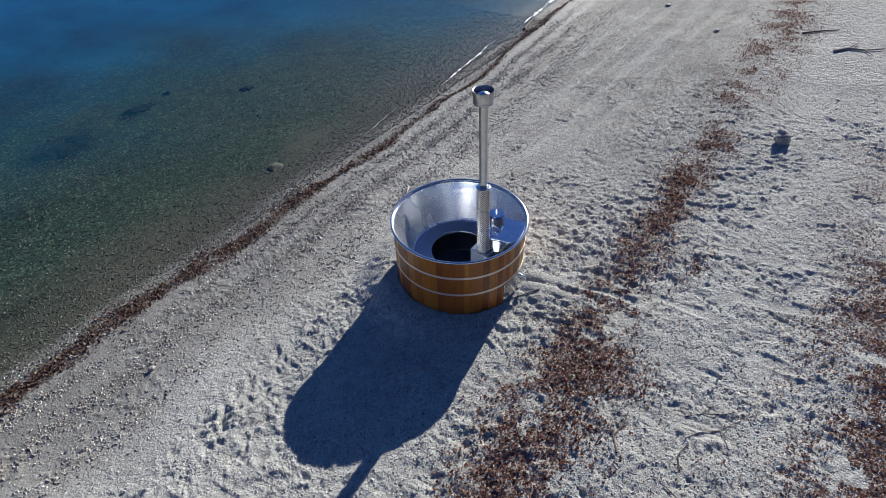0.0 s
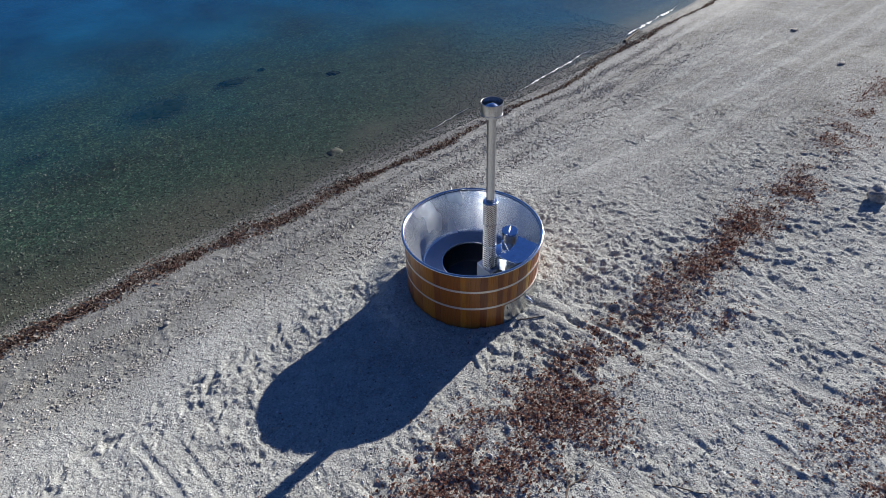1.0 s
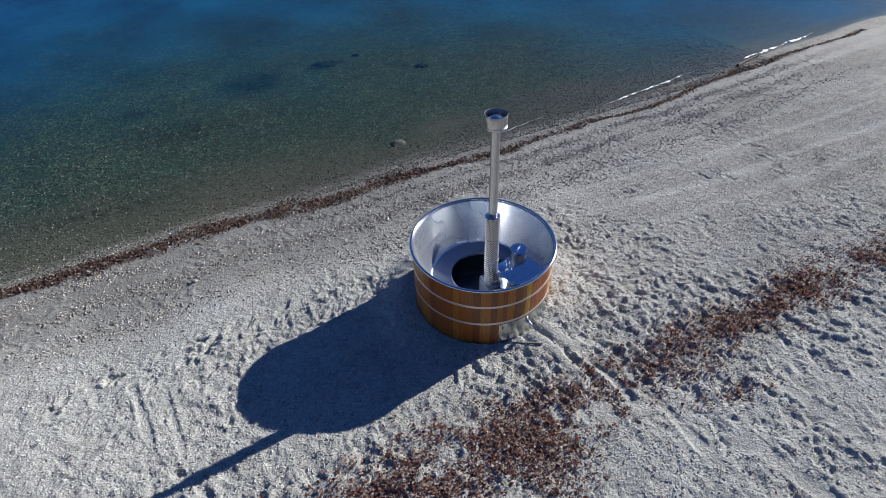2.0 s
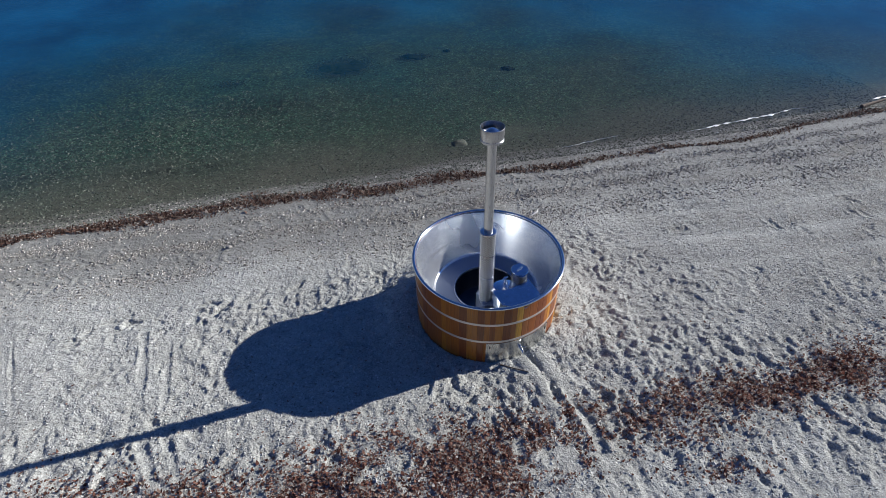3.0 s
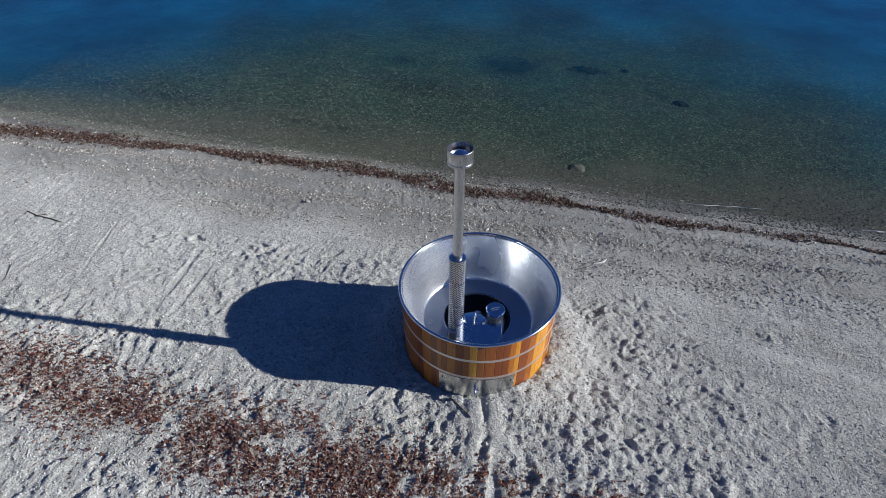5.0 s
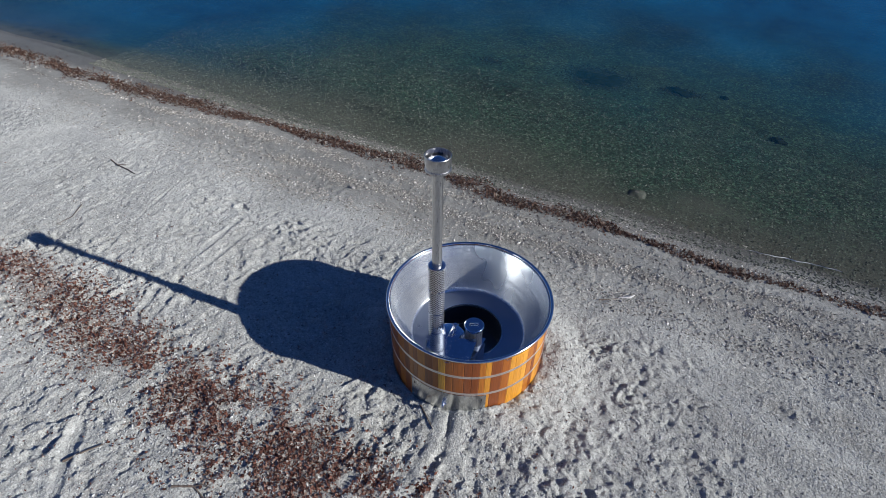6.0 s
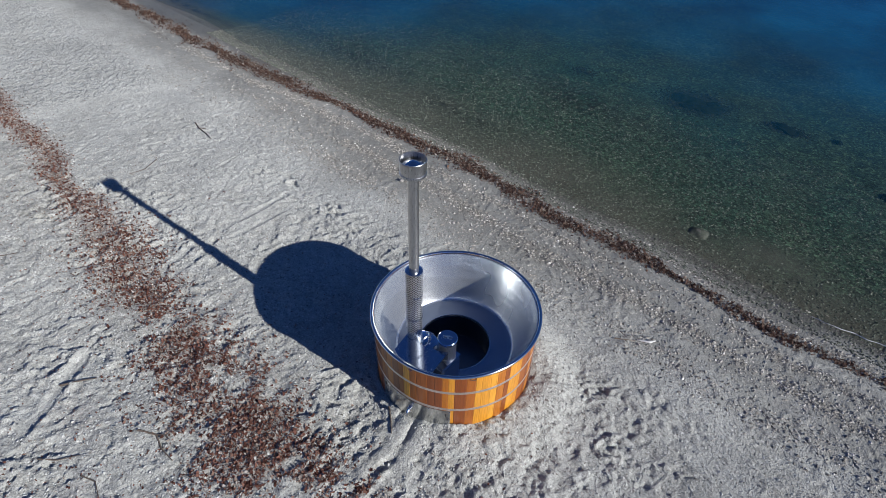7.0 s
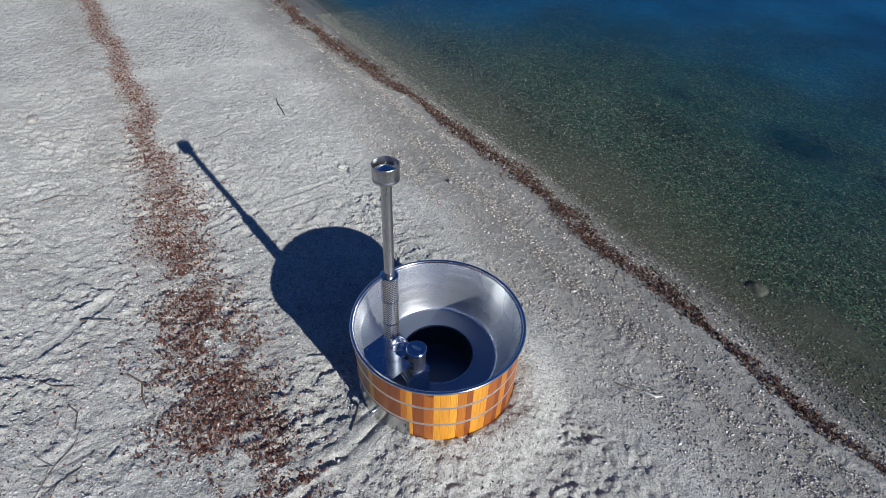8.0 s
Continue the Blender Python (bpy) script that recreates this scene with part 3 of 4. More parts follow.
for k in range(20):
    t = rng.random()
    dig(ZZ, 1.3 + 1.7 * t + rng.normal(0, 0.14), 0.9 - 0.95 * t + rng.normal(0, 0.16), rng.uniform(0.10, 0.22), rng.uniform(0.07, 0.13), rng.normal(0.4, 0.8), rng.uniform(0.007, 0.014))
dig(ZZ, 1.40, 0.93, 0.26, 0.15, 0.5, 0.038)
dig(ZZ, 1.88, 0.28, 0.17, 0.15, 0.0, 0.032, 0.8)
dig(ZZ, 0.285, -1.02, 0.34, 0.07, 1.95, 0.022, 0.1)
dig(ZZ, 0.36, -1.42, 0.26, 0.08, 1.5, 0.028, 0.2)
dig(ZZ, 0.62, -1.25, 0.22, 0.10, 1.9, 0.022, 0.5)
for hx, hy in ((-0.15, -1.52), (-0.24, -1.66), (-0.05, -1.82), (0.51, -1.84), (0.86, -1.62), (-0.42, -1.75)):
    dig(ZZ, hx, hy, 0.27, 0.08, 1.7, 0.026, 0.4)
dig(ZZ, 0.97, -1.80, 0.30, 0.13, 1.5, 0.03)
for line, w, d, tr in (
    ([(0.12, -0.86), (0.19, -1.08), (0.26, -1.30), (0.24, -1.55), (0.29, -1.80)], 0.115, -0.020, 0),
    ([(0.18, -2.05), (0.14, -2.9), (0.05, -4.4)], 0.15, 0.010, 0),
    ([(0.33, -0.82), (0.41, -1.07), (0.45, -1.25), (0.58, -1.48)], 0.12, -0.018, 0),
    ([(0.50, -1.30), (0.55, -2.04), (0.36, -3.2), (0.2, -4.6)], 0.10, 0.016, 0),
    ([(0.62, -1.0), (0.74, -1.7), (0.78, -2.3)], 0.06, 0.014, 0),
    ([(-0.28, -1.20), (-0.20, -1.75), (-0.30, -2.2)], 0.10, 0.020, 0),
    ([(-0.08, -1.35), (-0.04, -1.95)], 0.08, 0.018, 0),
    ([(-0.03, -0.95), (0.08, -1.10), (0.16, -1.28)], 0.05, 0.020, 0),
    ([(-4.33, 0.95), (-4.11, -0.78), (-3.84, -1.44), (-3.29, -1.92), (-3.1, -2.4)], 0.085, 0.016, 0),
    ([(-4.02, 0.95), (-3.88, -0.70), (-3.60, -1.50), (-3.0, -2.1)], 0.06, 0.012, 0),
    ([(-6.01, 1.30), (-5.65, 0.20), (-5.28, -0.88), (-5.5, -1.5)], 0.05, 0.016, 0),
    ([(-0.98, -2.80), (-0.89, -3.56), (-0.84, -4.7)], 0.17, 0.022, 0.35),
    ([(1.11, -3.0), (1.28, -4.45)], 0.16, 0.013, 0),
    ([(1.95, -2.6), (2.2, -4.5)], 0.14, 0.013, 0),
    ([(0.75, -2.4), (0.62, -4.3)], 0.12, 0.013, 0),
    ([(-3.05, -2.7), (-2.5, -3.4), (-2.0, -4.4)], 0.12, 0.028, 0.2),
):
    rut(ZZ, line, w, d * 0.75, 0.8, tr)
# under the tub the sand is pressed flat
ZZ = np.where(np.hypot(XX, YY) < 0.86, base_height(XX, YY) - 0.03, ZZ)


def ground_z(x, y):
    i = np.clip(np.searchsorted(GX, x) - 1, 0, len(GX) - 2)
    j = np.clip(np.searchsorted(GY, y) - 1, 0, len(GY) - 2)
    u, v = (x - GX[i]) / (GX[i + 1] - GX[i]), (y - GY[j]) / (GY[j + 1] - GY[j])
    return (ZZ[i, j] * (1 - u) + ZZ[i + 1, j] * u) * (1 - v) + (ZZ[i, j + 1] * (1 - u) + ZZ[i + 1, j + 1] * u) * v


def sheet(name, verts, quads, material, smooth=True):
    me = bpy.data.meshes.new(name)
    me.vertices.add(len(verts))
    me.vertices.foreach_set("co", np.ascontiguousarray(verts, dtype=np.float32).ravel())
    n = quads.shape[1]
    me.loops.add(quads.size)
    me.loops.foreach_set("vertex_index", quads.astype(np.int32).ravel())
    me.polygons.add(len(quads))
    me.polygons.foreach_set("loop_start", np.arange(0, quads.size, n, dtype=np.int32))
    me.update(calc_edges=True)
    me.polygons.foreach_set("use_smooth", np.full(len(quads), smooth))
    me.materials.append(material)
    me.validate()
    return new(name, me)


NX, NY = len(GX), len(GY)
ids = np.arange(NX * NY).reshape(NX, NY)
quads = np.stack([ids[:-1, :-1], ids[1:, :-1], ids[1:, 1:], ids[:-1, 1:]], -1).reshape(-1, 4)
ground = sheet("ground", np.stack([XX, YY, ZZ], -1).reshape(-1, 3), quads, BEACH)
tagged(ground, "pale grey trodden sand and gravel beach sloping to the lake", "beach", kind="structure")
line_off = YY - weed_line(XX)
gravel = np.where(YY < 4.1, 0.85 * shore_bands(XX, YY), 0.9) + 0.50 * np.exp(-((YY + 1.95) / 0.65) ** 2) * (0.4 + 0.6 * step(lattice(XX, YY, 0.4, 89), -0.5, 0.4))
gravel = np.maximum(gravel, (0.55 + 0.35 * step(XX, 4, 8)) * stony_flat(XX, YY) * (YY < 3.2))
damp = (0.60 - 0.20 * step(XX, 0, 4)) * step(line_off + 0.30 * lattice(XX, YY, 1.2, 34) + 0.10 * lattice(XX * 0.4, YY, 0.25, 35) - 0.35 * step(-XX, 4, 9), -2.3, -0.9)
gravel = gravel * (1 - 0.8 * np.exp(-((XX - 2.1) / 0.7) ** 2 - ((YY - 5.2) / 0.4) ** 2)) + 0.10
wet = step(line_off + 0.10 * lattice(XX, YY, 0.6, 31) + 0.22 * step(-XX, 3, 7), 0.02, 0.62)
wet = np.maximum(wet, damp)
# how much of the water's dimming is painted into the bottom, growing lakeward
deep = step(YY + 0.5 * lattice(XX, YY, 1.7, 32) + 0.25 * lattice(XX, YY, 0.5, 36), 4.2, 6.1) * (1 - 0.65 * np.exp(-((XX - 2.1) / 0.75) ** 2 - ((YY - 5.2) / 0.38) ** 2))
weed = np.zeros_like(XX)
for cx, cy, rx, ry in ((-0.95, 9.22, 0.62, 0.48), (0.92, 9.38, 0.36, 0.17), (-8.1, 5.75, 2.2, 0.30), (-11.5, 5.9, 2.0, 0.30), (-4.6, 5.3, 1.2, 0.25), (-14.5, 4.6, 2.0, 0.12), (6.3, 7.4, 0.5, 0.12), (9.4, 5.6, 0.4, 0.10), (10.1, 6.7, 0.3, 0.45), (-3.0, 7.6, 1.6, 0.35), (4.5, 9.6, 1.5, 0.4)):
    weed = np.maximum(weed, np.exp(-((XX - cx) / rx) ** 2 - ((YY - cy) / ry) ** 2))
coarse = (1 - fade(0.13)) * (1 - step(YY, 1.0, 2.4)) * (0.75 - 0.55 * step(XX, 2, 6) * step(YY, -2.6, -1.4))
humus = np.clip(0.75 * litter(XX, YY) - 0.05, 0, 0.55) * (1 - BARE)
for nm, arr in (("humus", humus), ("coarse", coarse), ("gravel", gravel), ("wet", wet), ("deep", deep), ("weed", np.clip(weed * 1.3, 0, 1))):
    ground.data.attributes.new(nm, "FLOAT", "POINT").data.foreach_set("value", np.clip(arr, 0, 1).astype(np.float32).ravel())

wx, wy = np.linspace(-900, 900, 61), np.concatenate([np.linspace(3.6, 30, 30), np.linspace(40, 900, 20)])
WXX, WYY = np.meshgrid(wx, wy, indexing="ij")
wid = np.arange(WXX.size).reshape(WXX.shape)
water = sheet("water", np.stack([WXX, WYY, np.full(WXX.shape, WATER_Z)], -1).reshape(-1, 3), np.stack([wid[:-1, :-1], wid[1:, :-1], wid[1:, 1:], wid[:-1, 1:]], -1).reshape(-1, 4), WATER)
water.visible_shadow = False
tagged(water, "calm clear lake water turning deep blue away from shore", "water", kind="structure")

# ---- the hot tub ----
AX, AY = -0.004, 0.0317
LEAN = Vector((0, 0, 1)).rotation_difference(Vector((AX, AY, 1)).normalized()).to_matrix().to_4x4()
RIM_Z, R_TOP, R_LOW = 0.929, 0.874, 0.864


def body_r(z):
    return R_LOW + (R_TOP - R_LOW) * z / RIM_Z


tub = tagged(new("hot_tub"), "round cedar hot tub with steel lining and hoops standing on sand", "hot tub")
tub.matrix_world = LEAN


def stave_mesh(width):
    """One board of the wall, that many degrees wide."""
    bm = bmesh.new()
    half = radians(width / 2) - 0.0005
    rows = []
    for z in (0.0, RIM_Z - 0.012):
        r = body_r(z)
        ring = []
        for a in (-half, -half * 0.86, 0, half * 0.86, half):
            rr = r - (0.0018 if abs(a) > half * 0.9 else 0)
            ring.append(bm.verts.new((rr * math.cos(a), rr * math.sin(a), z)))
        for a in (half, -half):
            ring.append(bm.verts.new(((r - 0.010) * math.cos(a), (r - 0.010) * math.sin(a), z)))
        rows.append(ring)
    n = len(rows[0])
    for i in range(n):
        bm.faces.new((rows[0][i], rows[0][(i + 1) % n], rows[1][(i + 1) % n], rows[1][i]))
    bm.faces.new(rows[0][::-1])
    bm.faces.new(rows[1])
    return bm


widths = [4.0] * 18 + [5.0] * 18 + [6.0] * 18 + [7.5] * 12
random.Random(5).shuffle(widths)
boards, turn, pick = {}, 0.0, random.Random(11)
for w in widths:
    # boards vary in tone; sunlit gold is painted by more pale ones sunward
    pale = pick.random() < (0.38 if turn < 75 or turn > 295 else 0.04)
    if (w, pale) not in boards:
        s = part("stave", stave_mesh(w), CEDAR_PALE_LIT if pale else CEDAR, tub, smooth=False)
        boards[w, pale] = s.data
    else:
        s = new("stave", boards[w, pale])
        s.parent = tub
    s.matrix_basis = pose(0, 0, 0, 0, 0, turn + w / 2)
    turn += w * 360 / sum(widths)
for z in (0.645, 0.362):
    r = body_r(z)
    part("hoop", lathe([(r - 0.002, z - 0.016), (r + 0.003, z - 0.016), (r + 0.004, z), (r + 0.003, z + 0.016), (r - 0.002, z + 0.016)], 120), HOOP, tub, "dull flat steel band round the staves")
# rolled rim with its drip edge
prof = [(R_TOP + 0.002, RIM_Z - 0.040), (R_TOP + 0.008, RIM_Z - 0.041)]
for k in range(13):
    a = radians(-60 + 20 * k)
    prof.append((0.882 + 0.018 * math.cos(a), RIM_Z - 0.014 + 0.016 * math.sin(a)))
prof += [(0.862, RIM_Z - 0.012), (0.861, RIM_Z - 0.03)]
part("rim", lathe(prof, 128), STEEL, tub, "rolled shiny steel rim")
# lining with its sloped backrest, the bench with the foot well, and the floor
part("liner", lathe([(0.861, RIM_Z - 0.03), (0.852, 0.90), (0.792, 0.72), (0.706, 0.50), (0.668, 0.415), (0.652, 0.385), (0.642, 0.372), (0.628, 0.366)], 128), LINER, tub, "brushed steel lining with a sloping backrest")
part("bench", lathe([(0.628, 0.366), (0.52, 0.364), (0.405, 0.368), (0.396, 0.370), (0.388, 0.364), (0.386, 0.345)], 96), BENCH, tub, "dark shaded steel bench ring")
part("bench_edge", lathe([(0.399, 0.3695), (0.394, 0.376), (0.387, 0.3755), (0.383, 0.365)], 96), STEEL, tub, "thin bright edge round the foot well")
part("foot_well", lathe([(0.386, 0.346), (0.384, 0.06), (0.372, 0.04), (0.0, 0.035)], 96), WELL, tub, "dark deep foot well")
for z0 in (0.868,):
    for k in range(3):
        a = radians((-79, -38, 40)[k])
        c = Vector((math.cos(a), math.sin(a), 0)) * (R_TOP + 0.006)
        side = Vector((-math.sin(a), math.cos(a), 0)) * 0.028
        bm = tube([c - side + Vector((0, 0, 0.012)), c - side * 0.9 + Vector((0, 0, -0.012)), c + side * 0.9 + Vector((0, 0, -0.012)), c + side + Vector((0, 0, 0.012))], 0.0045, 6)
        clip = part("clip", bm, STEEL, tub, "small bent wire clip under the rim")
        clip.location = (0, 0, z0)
# panel over the heater's ash door
panel = part("access_panel", wall_strip(-107, -51.5, R_LOW - 0.002, R_LOW + 0.010, 0.0, 0.338, 30), PANEL, tub, "bare curved steel panel low on the staves")
# the dark of each open slot is put into a thin black slab
for a0, z0 in ((-104, 0.275), (-54.5, 0.262)):
    a = radians(a0)
    c = Vector((math.cos(a), math.sin(a), 0))
    ob = part("slot", slab([(-0.006, -0.018), (0.006, -0.018), (0.006, 0.018), (-0.006, 0.018)], -0.003, 0.003), BLACK, panel, "dark slot in the panel")
    ob.matrix_basis = Matrix.Translation(c * (R_LOW + 0.0105) + Vector((0, 0, z0))) @ c.to_track_quat("Z", "Y").to_matrix().to_4x4()
for a0, z0 in ((-106, 0.32), (-106, 0.05), (-52, 0.32), (-52, 0.05), (-91, 0.32), (-66, 0.32)):
    a = radians(a0)
    c = Vector((math.cos(a), math.sin(a), 0))
    ob = part("screw", lathe([(0.0, 0.006), (0.005, 0.005), (0.007, 0.0)], 10), STEEL, panel)
    ob.matrix_basis = Matrix.Translation(c * (R_LOW + 0.010) + Vector((0, 0, z0))) @ c.to_track_quat("Z", "Y").to_matrix().to_4x4()
a = radians(-80)
c = Vector((math.cos(a), math.sin(a), 0))
tap = part("drain_tap", tube([c * 0.868, c * 0.905, c * 0.935 + Vector((0, 0, -0.01)), c * 0.95 + Vector((0, 0, -0.045))], [0.020, 0.018, 0.016, 0.015], 12), STEEL, tub, "chrome drain tap")
tap.location = (0, 0, 0.20)
part("tap_lever", tube([c * 0.91 + Vector((0, 0, 0.015)), c * 0.912 + Vector((0, 0, 0.04)), c * 0.93 + Vector((0.045, 0, 0.043))], [0.006, 0.006, 0.008], 8), STEEL, tap)
part("collar", tube([c * 0.872, c * 0.884], 0.030, 16), STEEL, tap)

# ---- the heater with its chimney ----
stove = tagged(new("wood_heater"), "submerged steel wood heater with tall chimney inside the tub", "heater")
stove.matrix_world = LEAN
PX, PY = -0.162, -0.458
# the flue stands a little out of line with the tub
FLUE = Matrix.Translation((PX, PY, 1.0)) @ Vector((0, 0, 1)).rotation_difference(Vector((-0.004, 0.017, 1)).normalized()).to_matrix().to_4x4() @ Matrix.Translation((-PX, -PY, -1.0))
bm = bmesh.new()
bmesh.ops.create_cube(bm, size=1.0)
bmesh.ops.scale(bm, vec=(0.58, 0.27, 0.34), verts=bm.verts)
bmesh.ops.translate(bm, vec=(0.055, -0.445, 0.525), verts=bm.verts)
bmesh.ops.bevel(bm, geom=list(bm.edges), offset=0.02, segments=3, affect="EDGES")
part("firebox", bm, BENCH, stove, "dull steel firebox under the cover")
outline = [(-0.085, -0.815), (-0.14, -0.56), (-0.05, -0.590), (0.05, -0.600), (0.14, -0.583), (0.23, -0.545), (0.323, -0.49), (0.372, -0.765), (0.30, -0.797), (0.2, -0.828), (0.1, -0.846), (0.0, -0.850)]
cover = part("cover_plate", slab(outline, 0.902, 0.908), PLATE, stove, "flat polished cover plate with a curved cut-out", smooth=False)
for x, y in ((-0.06, -0.79), (0.34, -0.745), (0.30, -0.53), (-0.11, -0.585)):
    part("screw", lathe([(0.0, 0.913), (0.006, 0.912), (0.008, 0.908)], 10, x, y), STEEL, cover)
front = [(x, y) for x, y in outline[1:7]]
bm = bmesh.new()
lo, hi = [bm.verts.new((x, y - 0.002, 0.78)) for x, y in front], [bm.verts.new((x, y - 0.002, 0.901)) for x, y in front]
for i in range(len(front) - 1):
    bm.faces.new((lo[i], lo[i + 1], hi[i + 1], hi[i]))
bmesh.ops.solidify(bm, geom=list(bm.faces), thickness=0.003)
part("front_skirt", bm, STEEL, stove)
part("heater_top", lathe([(0.0, 0.872), (0.158, 0.872), (0.164, 0.868), (0.166, 0.70)], 56, 0.035, -0.560), PLATE, stove, "round polished top of the heater behind the plate")
neck = part("neck", lathe([(0.088, 0.690), (0.088, 0.9645)], 40, 0.246, -0.412), SATIN, stove, "short brushed steel neck")
part("flange", slab([(0.150, -0.515), (0.345, -0.515), (0.345, -0.318), (0.150, -0.318)], 0.728, 0.738), PLATE, neck, smooth=False)
lid = part("fuel_door", lathe([(0.088, 0.965), (0.099, 0.967), (0.100, 0.992), (0.095, 0.998), (0.0, 1.0)], 40, 0.246, -0.412), PLATE, stove, "round flat steel fuel lid")
part("handle", tube([(0.206, -0.432, 0.998), (0.206, -0.432, 1.014), (0.280, -0.388, 1.014), (0.280, -0.388, 0.998)], 0.006, 8), STEEL, lid)
valve = part("air_valve", lathe([(0.016, 0.870), (0.016, 0.886), (0.010, 0.890), (0.010, 0.930), (0.017, 0.936), (0.017, 0.958), (0.0, 0.962)], 16, 0.058, -0.462), STEEL, stove, "small chrome air valve")
part("knob", tube([(0.022, -0.478, 0.948), (0.058, -0.462, 0.951), (0.094, -0.446, 0.948)], [0.010, 0.007, 0.010], 10), STEEL, valve)
part("rod", tube([(0.058, -0.462, 0.935), (0.056, -0.51, 0.945), (0.050, -0.56, 0.93), (0.046, -0.590, 0.876)], 0.007, 8), STEEL, valve)
pipe = part("chimney_pipe", lathe([(0.0465, 0.78), (0.0465, 1.70), (0.0475, 1.702), (0.0475, 1.72), (0.0465, 1.722), (0.0465, 2.72), (0.043, 2.72), (0.043, 1.5)], 40, PX, PY), SATIN, stove, "slim brushed steel flue pipe")
pipe.matrix_basis = FLUE


def perforated(x, y, r, z0, z1, cols, rows):
    """A sleeve of sheet with diamond holes."""
    bm = bmesh.new()
    dz = (z1 - z0) / rows
    cache = {}

    def at(i2, j2, s=0.0, ci=0, cj=0):
        a = math.pi * (i2 + (ci - i2) * s) / cols
        z = z0 + dz * (j2 + (cj - j2) * s) / 2
        return (x + r * math.cos(a), y + r * math.sin(a), z)

    def vert(i2, j2):
        key = (i2 % (2 * cols), j2)
        if key not in cache:
            cache[key] = bm.verts.new(at(*key))
        return cache[key]

    for j in range(-1, 2 * rows):
        for i in range(cols):
            ci, cj = 2 * i + (j % 2), j + 1
            corners = [(ci - 1, cj), (ci, cj - 1), (ci + 1, cj), (ci, cj + 1)]
            if any(q < 0 or q > 2 * rows for _, q in corners):
                continue
            outer = [vert(*q) for q in corners]
            inner = [bm.verts.new(at(q[0], q[1], 0.36, ci, cj)) for q in corners]
            for k in range(4):
                bm.faces.new((outer[k], outer[(k + 1) % 4], inner[(k + 1) % 4], inner[k]))
    return bm


sleeve = part("heat_guard", perforated(PX, PY, 0.081, 0.70, 1.655, 16, 32), GUARD, stove, "perforated steel heat guard round the flue")
sleeve.matrix_basis = FLUE
# added sleeve; its dark colour stands for shade behind the holes
part("shade_sleeve", lathe([(0.068, 1.64), (0.068, 0.70)], 32, PX, PY), GUARD_SHADE, sleeve, "added dark sleeve for the shade behind the holes")
part("collar", lathe([(0.047, 1.664), (0.078, 1.664), (0.084, 1.660), (0.084, 1.645), (0.080, 1.645)], 40, PX, PY), STEEL, sleeve)
part("collar", lathe([(0.0805, 0.72), (0.084, 0.72), (0.084, 0.69), (0.0805, 0.69)], 40, PX, PY), STEEL, sleeve)
for z in (1.05, 1.36):
    part("seam_band", lathe([(0.0815, z - 0.008), (0.0835, z - 0.008), (0.0835, z + 0.008), (0.0815, z + 0.008)], 40, PX, PY), STEEL, sleeve)
cap = part("chimney_cap", lathe([(0.048, 2.700), (0.104, 2.712), (0.112, 2.720), (0.112, 2.738), (0.108, 2.742), (0.108, 2.775), (0.112, 2.779), (0.112, 2.852), (0.114, 2.856), (0.112, 2.860), (0.108, 2.858), (0.107, 2.745), (0.05, 2.72)], 56, PX, PY), SATIN, stove, "round open-topped steel chimney cap")
cap.matrix_basis = FLUE
part("cone", lathe([(0.0, 2.846), (0.03, 2.836), (0.090, 2.806), (0.088, 2.802), (0.0, 2.81)], 40, PX, PY), STEEL, cap, "shiny cone inside the cap")
for k in range(3):
    a = radians(30 + 120 * k)
    part("bracket", tube([(PX + 0.07 * math.cos(a), PY + 0.07 * math.sin(a), 2.797), (PX + 0.108 * math.cos(a), PY + 0.108 * math.sin(a), 2.797)], 0.005, 6), STEEL, cap)


# ---- stones, sticks and other finds ----
def gz(x, y):
    return float(ground_z(np.array([x]), np.array([y]))[0])


def stone(x, y, radius, stretch, seed, material, label, sink=0.25, rough=0.3, cat="stone", turn=0):
    ob = part("stone", lump(radius, stretch, seed, rough), material)
    ob.matrix_world = pose(x, y, gz(x, y) + radius * stretch[2] * (1 - 2 * sink), 0, 0, turn)
    return tagged(ob, label, cat, "stones on the beach")


def stick(points, r, material, label, twigs=()):
    """A stick lying on the sand, thinner at its end."""
    r = r * 0.68
    pts = []
    for k, (x, y) in enumerate(points):
        pts.append((x, y, max(gz(x, y), WATER_Z) + r * 0.9))
    n = len(pts)
    thing = part("stick", tube(pts, [r * (1 - 0.6 * k / (n - 1)) for k in range(n)], 8), material)
    for tw in twigs:
        q = [(x, y, gz(x, y) + r * (0.9 + 0.6 * k)) for k, (x, y) in enumerate(tw)]
        part("twig", tube(q, [r * 0.55 * (1 - 0.6 * k / max(1, len(q) - 1)) for k in range(len(q))], 6), material, thing)
    return tagged(thing, label, "stick", "sticks on the beach")


stone(5.40, -3.10, 0.135, (1.05, 0.95, 0.85), 3.1, MOTTLED, "block-shaped stone with lit and shaded tones painted on, lying on the dry sand", 0.12, 0.45)
stone(0.99, 4.93, 0.17, (1.15, 0.9, 0.55), 5.7, WETSTONE, "rounded grey-green stone lying in shallow water", 0.72, 0.25)
stone(10.9, -0.73, 0.085, (1.5, 0.8, 0.35), 8.2, STONE, "small dark stone far along the beach")
stone(12.9, 1.05, 0.085, (1.5, 0.9, 0.4), 9.4, STONE, "small grey stone far along the beach")
stone(-3.37, 2.48, 0.04, (1.2, 0.9, 0.7), 2.4, STONE, "small pale grey stone on damp sand")


